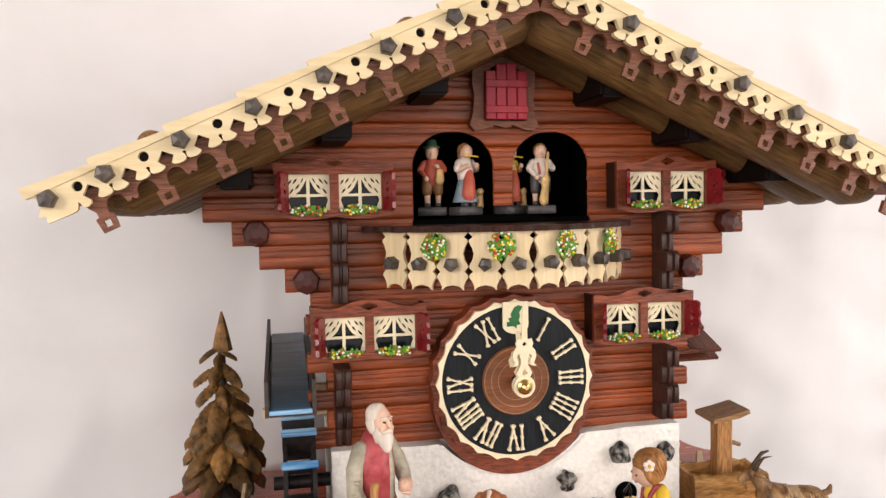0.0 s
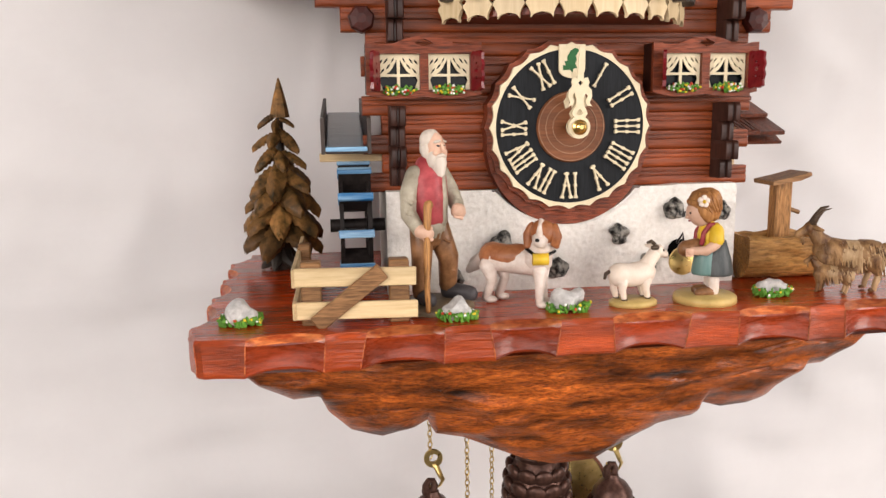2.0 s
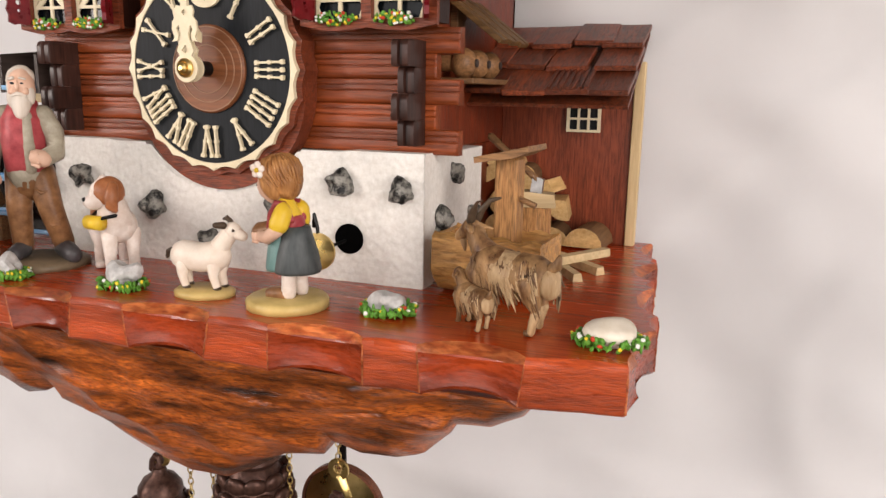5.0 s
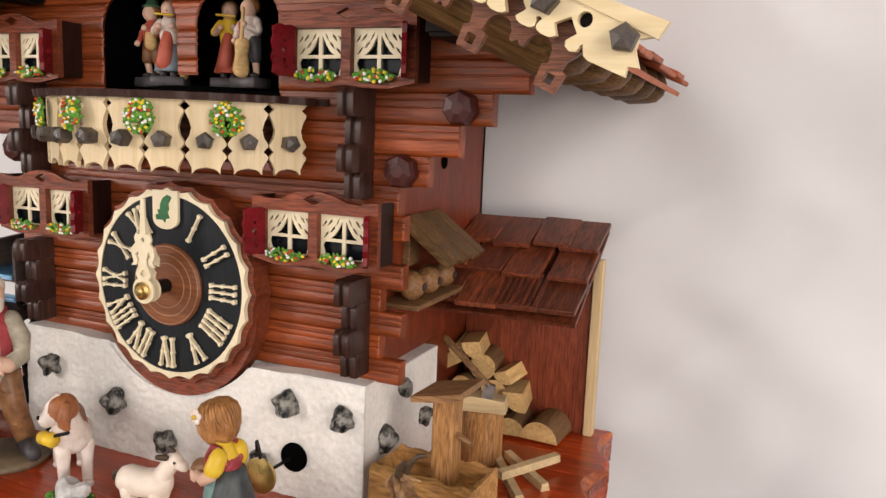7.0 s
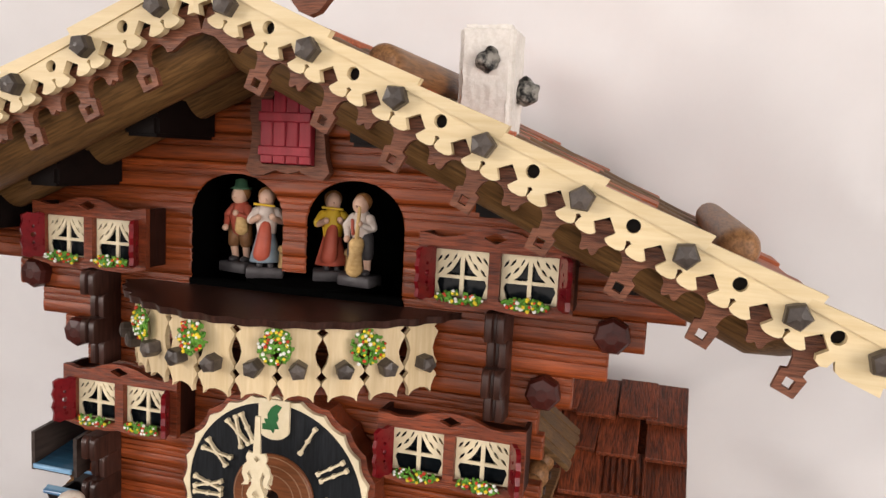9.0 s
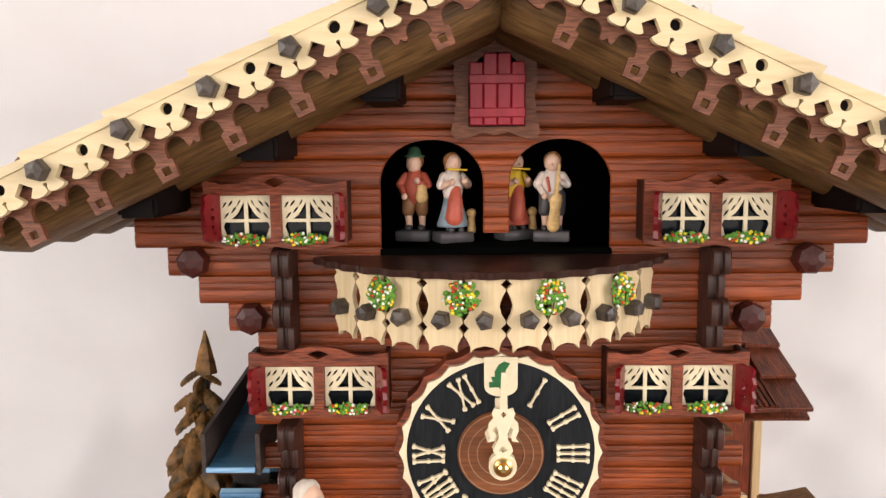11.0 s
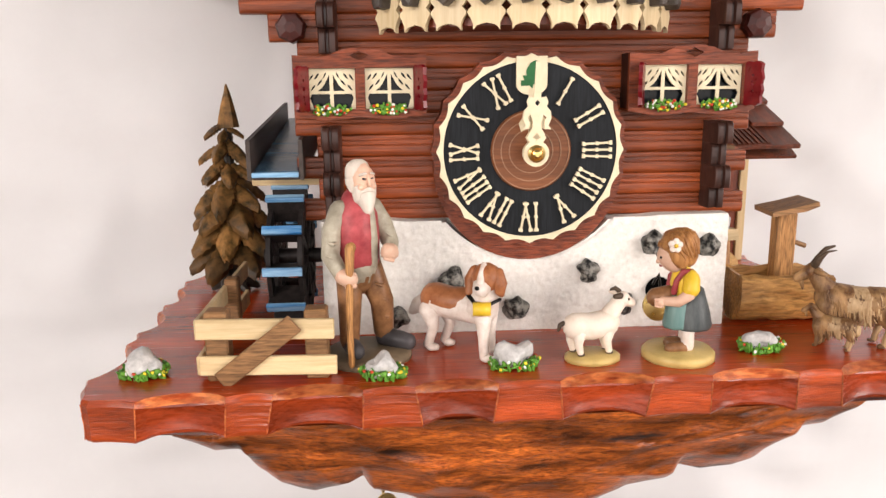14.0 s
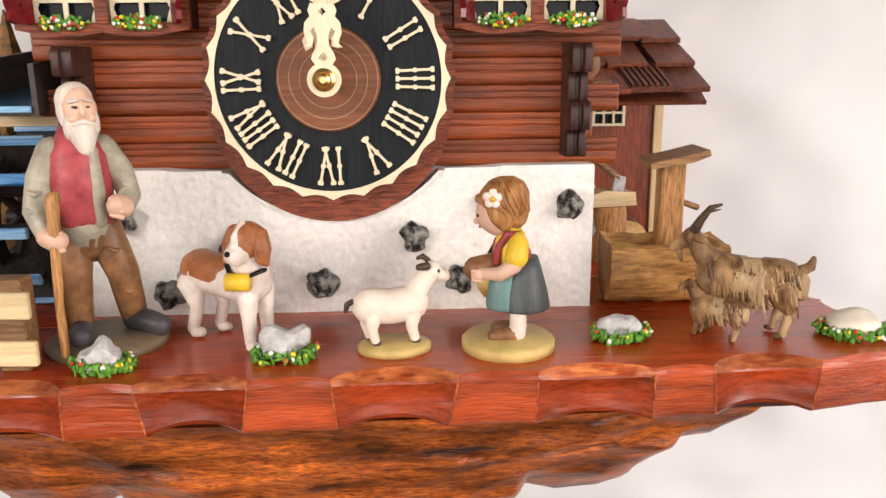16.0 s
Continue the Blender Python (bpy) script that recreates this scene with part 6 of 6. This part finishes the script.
def girl():
    s = Shape()
    mats = (SKIN, HAIR, YELLOW, SKIRT, APRON, VEST, OCHRE, FUR_WHITE, TROUSERS, STEEL)
    s.slot = 6
    s.lathe([(18.5, 0), (18.5, 3.4), (17, 4.8), (2, 5)], (0, 0, 0), "z", 30)
    # she faces -x
    s.slot = 8
    s.tube([(2, -4, 6.6), (-6, -4.5, 6.2)], [3.2, 2.8], 10)
    s.tube([(4, 4, 6.6), (-4, 4.5, 6.2)], [3.2, 2.8], 10)
    s.slot = 7
    s.tube([(3.5, -4, 7), (3.5, -3.5, 18)], [3.4, 3.2], 10)
    s.tube([(4.5, 4, 7), (4.0, 3.5, 18)], [3.4, 3.2], 10)
    s.slot = 3
    s.lathe([(10.2, 16.5), (10.6, 18), (9.4, 25), (7.0, 33), (5.8, 37)], (5.6, 0, 0), "z", 24)
    s.slot = 4
    s.lathe([(7.2, 17.0), (7.4, 18.4), (6.4, 26), (5.0, 34)], (-1.6, -1.2, 0), "z", 24)
    s.slot = 2
    s.tube([(2, 0, 35), (0.5, 0, 41), (0, 0, 45)], [6.4, 6.6, 5.0], 14)
    s.tube([(3, -6.2, 43.5), (2, -8.4, 38)], [4.2, 4.4], 12)
    s.tube([(3, 6.2, 43.5), (2, 8.4, 38)], [4.2, 4.4], 12)
    s.slot = 5
    s.tube([(-5.2, -4.6, 36), (-4.4, -5.0, 42), (-1, -5.2, 46.5), (3, -5.4, 46.5), (6, -4.6, 40)], [1.6, 1.5, 1.3, 1.3, 1.5], 8)
    s.tube([(-5.2, 4.6, 36), (-4.4, 5.0, 42), (-1, 5.2, 46.5), (3, 5.4, 46.5), (6, 4.6, 40)], [1.6, 1.5, 1.3, 1.3, 1.5], 8)
    s.blob((5.0, 0, 38), (3.6, 5.6, 4.6))
    s.slot = 0
    s.tube([(1.5, -9, 36), (-4, -8.5, 32), (-11, -4.5, 31.5)], [3.2, 2.9, 2.4], 10)
    s.tube([(1.5, 9, 36), (-4, 8.5, 32), (-11, 4.0, 31.5)], [3.2, 2.9, 2.4], 10)
    s.tube([(0, 0, 45), (-1.5, 0, 49)], [3.4, 3.4], 10)
    s.blob((-4.0, 0, 52.8), (7.4, 7.2, 7.4))
    s.blob((-11.2, 0, 51.6), (1.4, 1.3, 1.3))
    s.slot = 9
    s.blob((-10.2, -3.2, 54.2), (0.6, 0.8, 0.7), detail=6)
    s.blob((-10.2, 3.2, 54.2), (0.6, 0.8, 0.7), detail=6)
    s.slot = 5
    s.tube([(-10.8, -1.2, 49.2), (-11.0, 0, 49.0), (-10.8, 1.2, 49.2)], 0.45, 6)
    s.slot = 1
    s.blob((0.6, 0, 57.6), (9.6, 9.6, 8.0))
    s.blob((2.4, 0, 53.4), (7.4, 8.4, 6.2))
    s.blob((-1.6, -5.4, 54), (5.4, 3.6, 6.4))
    s.blob((-1.6, 5.4, 54), (5.4, 3.6, 6.4))
    s.tube([(-6.0, -5.4, 59.4), (-7.8, 0, 59.6), (-6.0, 5.4, 59.4)], [1.8, 2.0, 1.8], 10)
    # carved locks from the crown to the neck
    rng = random.Random(29)
    for k in range(27):
        a = radians(-125 + 250 * k / 26 + rng.uniform(-3, 3))
        lock = [(0.6 + 9.5 * math.cos(e) * math.cos(a), 9.5 * math.cos(e) * math.sin(a), 57.6 + 7.9 * math.sin(e)) for e in (1.35, 0.9, 0.45, 0.0)]
        lock.append((1.6 + 7.6 * math.cos(a + 0.1), 8.4 * math.sin(a + 0.1), 52.5 + rng.uniform(-2.5, 1.0)))
        s.tube(lock, [0.4, 0.8, 0.95, 0.9, 0.35], 6)
    s.slot = 7
    for k in range(5):
        a = radians(72 * k)
        s.blob((-3.4 + 2.2 * math.cos(a), -9.6, 60 + 2.2 * math.sin(a)), (1.7, 0.9, 1.7), detail=6)
    s.slot = 2
    s.blob((-3.4, -10.4, 60), 1.0, detail=6)
    s.slot = 8
    s.tube([(-6, 0, 34.5), (-13.5, 0, 32.0)], [4.2, 4.8], 14)
    s.slot = 0
    s.blob((-11.5, -5.6, 31.0), (2.6, 1.8, 2.4), detail=8)
    for k in range(4):
        s.tube([(-11.0, -6.4, 32.8 - 1.3 * k), (-14.2, -5.0, 32.4 - 1.2 * k)], 0.75, 6)
    # the head bows towards the lamb
    for v in s.bm.verts:
        if v.co.z > 46.5:
            bow = min((v.co.z - 46.5) / 4, 1.0)
            v.co = Matrix.Rotation(radians(-15) * bow, 3, "Y") @ (v.co - Vector((0, 0, 47))) + Vector((-0.5 * bow, 0, 47 + 2.6 * bow))
    s.move(Matrix.Scale(0.94, 4))
    s.rough(0.3, 4, 9)
    figure("girl_figure", s, mats, "carved girl figure in yellow blouse on an ochre base", "figurine", (67, -42, TABLE_Z), -3)


def goat(name, place, turn, f, label):
    s = Shape()
    mats = (GOAT, HORN, GOAT_PALE, GOAT_DARK)
    s.slot = 0
    for x, y, k in ((-14, -5.5, 1), (-18, 5, 1), (11, -4.5, 0), (13, 4.5, 0)):
        s.slot = 0
        s.tube([(x, y, 24), (x - (1 if k else 0), y, 17), (x - (3.5 if k else 0), y, 11.5)], [6.2, 4.4, 2.3], 10)
        s.slot = 2 if k else 0
        s.tube([(x - (3.5 if k else 0), y, 12), (x - (2 if k else 0), y, 6), (x + (-1 if k else 1), y, 2)], [2.5, 1.8, 2.0], 9)
        s.slot = 3
        s.blob((x + (0 if k else 2), y, 1.6), (2.6, 2.0, 1.6))
    s.slot = 0
    s.tube([(-18, 0, 26), (-10, 0, 25.4)], [9.6, 10.2], 16)
    s.tube([(1, 0, 25.2), (11, 0, 27)], [10.3, 9.6], 16)
    s.slot = 2
    s.tube([(-11, 0, 25.2), (-5, 0, 24.8), (2, 0, 25.2)], [10.1, 10.2, 10.3], 16)
    s.blob((-24.5, 0, 24), (4.0, 6.5, 7.5))
    s.slot = 0
    s.tube([(10, 0, 29), (17, 0, 36), (20, 0, 41)], [7.6, 5.2, 4.4], 12)
    s.blob((22, 0, 42.5), (5.0, 4.2, 4.4))
    s.tube([(23, 0, 42), (30, 0, 37.5)], [3.9, 2.5], 10)
    s.tube([(27, 0, 36), (26, 0, 31)], [1.8, 0.7], 8)
    for y in (-1, 1):
        s.tube([(20, 3.4 * y, 43), (15.5, 7.5 * y, 42)], [1.8, 0.9], 8)
    s.tube([(-24, 0, 30), (-28, 0, 33), (-29, 0, 36.5)], [2.8, 2.3, 1.4], 8)
    rng = random.Random(17)
    for k in range(340):
        x, side, top = rng.uniform(-23, 15), rng.choice((-1, 1)), rng.uniform(20, 34)
        band = x + rng.uniform(-5, 5)
        s.slot = 2 if band < -20 else 3 if band < -13 else 2 if band < -4 else 3 if band < 1 else 0
        lie = math.sqrt(max(0.0, 1 - ((top - 25.5) / 10.4) ** 2)) * 9.8
        low = top - rng.uniform(6, 13)
        out = math.sqrt(max(0.0, 1 - ((low - 25.5) / 10.4) ** 2)) * 9.8 if low > 16 else 7.0
        s.tube([(x, lie * side, top), (x - 0.8, (lie + out) / 2 * side * 1.03, (top + low) / 2), (x - rng.uniform(1, 3), out * side, low)], [0.35, rng.uniform(0.5, 0.85), 0.2], 5)
    s.slot = 1
    if f > 0.8:
        for y in (-1, 1):
            s.tube([(21, 2.0 * y, 46), (19.0, 3.0 * y, 51), (15.0, 4.6 * y, 55.5), (10.5, 6.0 * y, 57)], [2.0, 1.7, 1.1, 0.4], 8)
    s.rough(0.9, 4.5, 4)
    s.move(Matrix.Scale(f, 4))
    figure(name, s, mats, label, "figurine", place, turn)


HORN = material("painted_dark_horn", (0.035, 0.022, 0.014), (0.10, 0.065, 0.04), 0.4, scale=300)
old_man()
st_dog()
lamb()
girl()
GOAT_PALE = material("painted_tan_fur", (0.25, 0.14, 0.062), (0.62, 0.44, 0.25), 0.5, stretch=ALONG_Z, scale=420, bump=0.3)
GOAT_DARK = material("painted_dark_fur", (0.045, 0.021, 0.009), (0.21, 0.105, 0.046), 0.5, stretch=ALONG_Z, scale=420, bump=0.3)
goat("goat_figure", (159, -31, TABLE_Z), 156, 0.86, "carved brown goat figure with swept-back horns beside a kid")
goat("kid_figure", (147, -37, TABLE_Z), 140, 0.46, "small carved brown kid figure under the goat")


def dancer(place, turn, tops, lower, woman, label, cello=False):
    """One of the little players on the turntable, on a square foot."""
    s = Shape()
    mats = (SKIN, tops, lower, HAIR, TROUSERS, YELLOW, GREEN_HAT, DANCER_RED, HEARTWOOD, BOOTS)
    s.slot = 9
    s.box(-8.5, 8.5, -6, 6, 0, 5.0, 0.6)
    if woman:
        s.slot = 2
        s.lathe([(7.6, 7.5), (7.4, 9), (5.4, 16), (3.6, 23)], (0, 0, 0), "z", 18)
        s.slot = 9
        s.tube([(-2.5, -1, 6.2), (-2.5, -4, 6)], 1.6, 8)
        s.tube([(2.5, -1, 6.2), (2.5, -4, 6)], 1.6, 8)
        s.slot = 7
        s.tube([(-1.5, -4.6, 11), (-0.5, -4.2, 20), (0, -3.4, 25)], [4.2, 3.4, 2.4], 12)
    else:
        s.slot = 2
        s.tube([(-2.6, 0, 22), (-3.2, -1, 14)], [3.8, 3.0], 10)
        s.tube([(2.6, 0, 22), (3.4, 0.5, 14)], [3.8, 3.0], 10)
        s.slot = 0
        s.tube([(-3.2, -1, 13), (-3.0, 0, 7)], [1.9, 1.5], 8)
        s.tube([(3.4, 0.5, 13), (3.2, 1, 7)], [1.9, 1.5], 8)
        s.slot = 9
        s.blob((-3.0, -1.2, 6), (1.9, 3.0, 1.6), detail=8)
        s.blob((3.2, -0.4, 6), (1.9, 3.0, 1.6), detail=8)
    s.slot = 1
    s.tube([(0, 0, 21), (0, 0.2, 27), (0, 0.4, 31.5)], [4.4, 5.2, 4.0], 14)
    for x in (-1, 1):
        s.tube([(4.4 * x, 0.2, 31), (6.8 * x, -1.5, 27)], [2.2, 2.3], 9)
        s.slot = 0 if woman else 1
        s.tube([(6.6 * x, -2, 26.6), (3.4 * x, -6.2, 28.5 if woman or x > 0 else 22)], [1.7, 1.3], 9)
        s.slot = 1
    s.slot = 0
    s.blob((3.2, -6.8, 29), 1.6, detail=8)
    s.blob((-3.2, -6.8, 28.6 if woman else 21.6), 1.6, detail=8)
    s.tube([(0, 0, 31), (0, -0.4, 34)], 2.0, 8)
    s.blob((0, -1.0, 37), (3.8, 4.0, 4.4))
    s.blob((0, -4.9, 36.4), (0.7, 0.9, 0.8), detail=6)
    s.slot = 3
    s.blob((0, 0.7, 38.2), (4.3, 4.0, 4.2))
    if woman:
        s.blob((0, 3.4, 35), (2.6, 2.0, 3.4))
        s.slot = 5
        s.tube([(-5, -6.4, 34.6), (4, -7.2, 34.0)], 0.6, 8)
        s.slot = 8
        s.tube([(8, -3.6, 5.5), (8, -3.6, 12)], [2.2, 1.5], 8)
        s.blob((8, -3.6, 13.6), (2.4, 2.4, 2.2), detail=8)
    elif cello:
        s.slot = 8
        s.tube([(1, -6.6, 8), (1.6, -7.0, 15), (2.2, -7.0, 20)], [4.0, 3.0, 3.6], 12, flat=0.5)
        s.tube([(2.2, -7.4, 20), (3.6, -7.6, 36)], [1.0, 0.8], 8)
        s.slot = 7
        s.tube([(-2, -4.6, 30), (-1, -5.2, 24)], 0.8, 6)
    else:
        s.slot = 6
        s.lathe([(5.2, 40), (4.9, 40.8), (3.4, 41.2), (2.7, 44.5), (0.8, 45.2)], (0, 0, 0), "z", 16)
        s.slot = 8
        s.tube([(4.6, -4, 21), (5.0, -4.4, 26)], [3.2, 2.6], 10, flat=0.5)
    s.move(Matrix.Scale(1.04, 4))
    s.rough(0.3, 3, 6)
    figure("dancer_figure", s, mats, label, "figurine", place, turn, "dancers on the turntable")


GREEN_HAT = material("painted_green_hat", (0.03, 0.09, 0.05), (0.08, 0.18, 0.10), 0.5, scale=300)
dancer((-22, 27, 98), 24, FUR_WHITE, DANCER_BLUE, True, "small carved woman figure in red apron and blue skirt with flute")
dancer((-41, 35, 98), -14, DANCER_RED, TROUSERS, False, "small carved musician figure in coral coat and green hat")
dancer((27, 29, 98), -10, FUR_WHITE, BOOTS, False, "small carved musician figure in white shirt with a cello", True)
dancer((9, 36, 98), 26, YELLOW, DANCER_RED, True, "small carved woman figure in yellow blouse and red skirt")
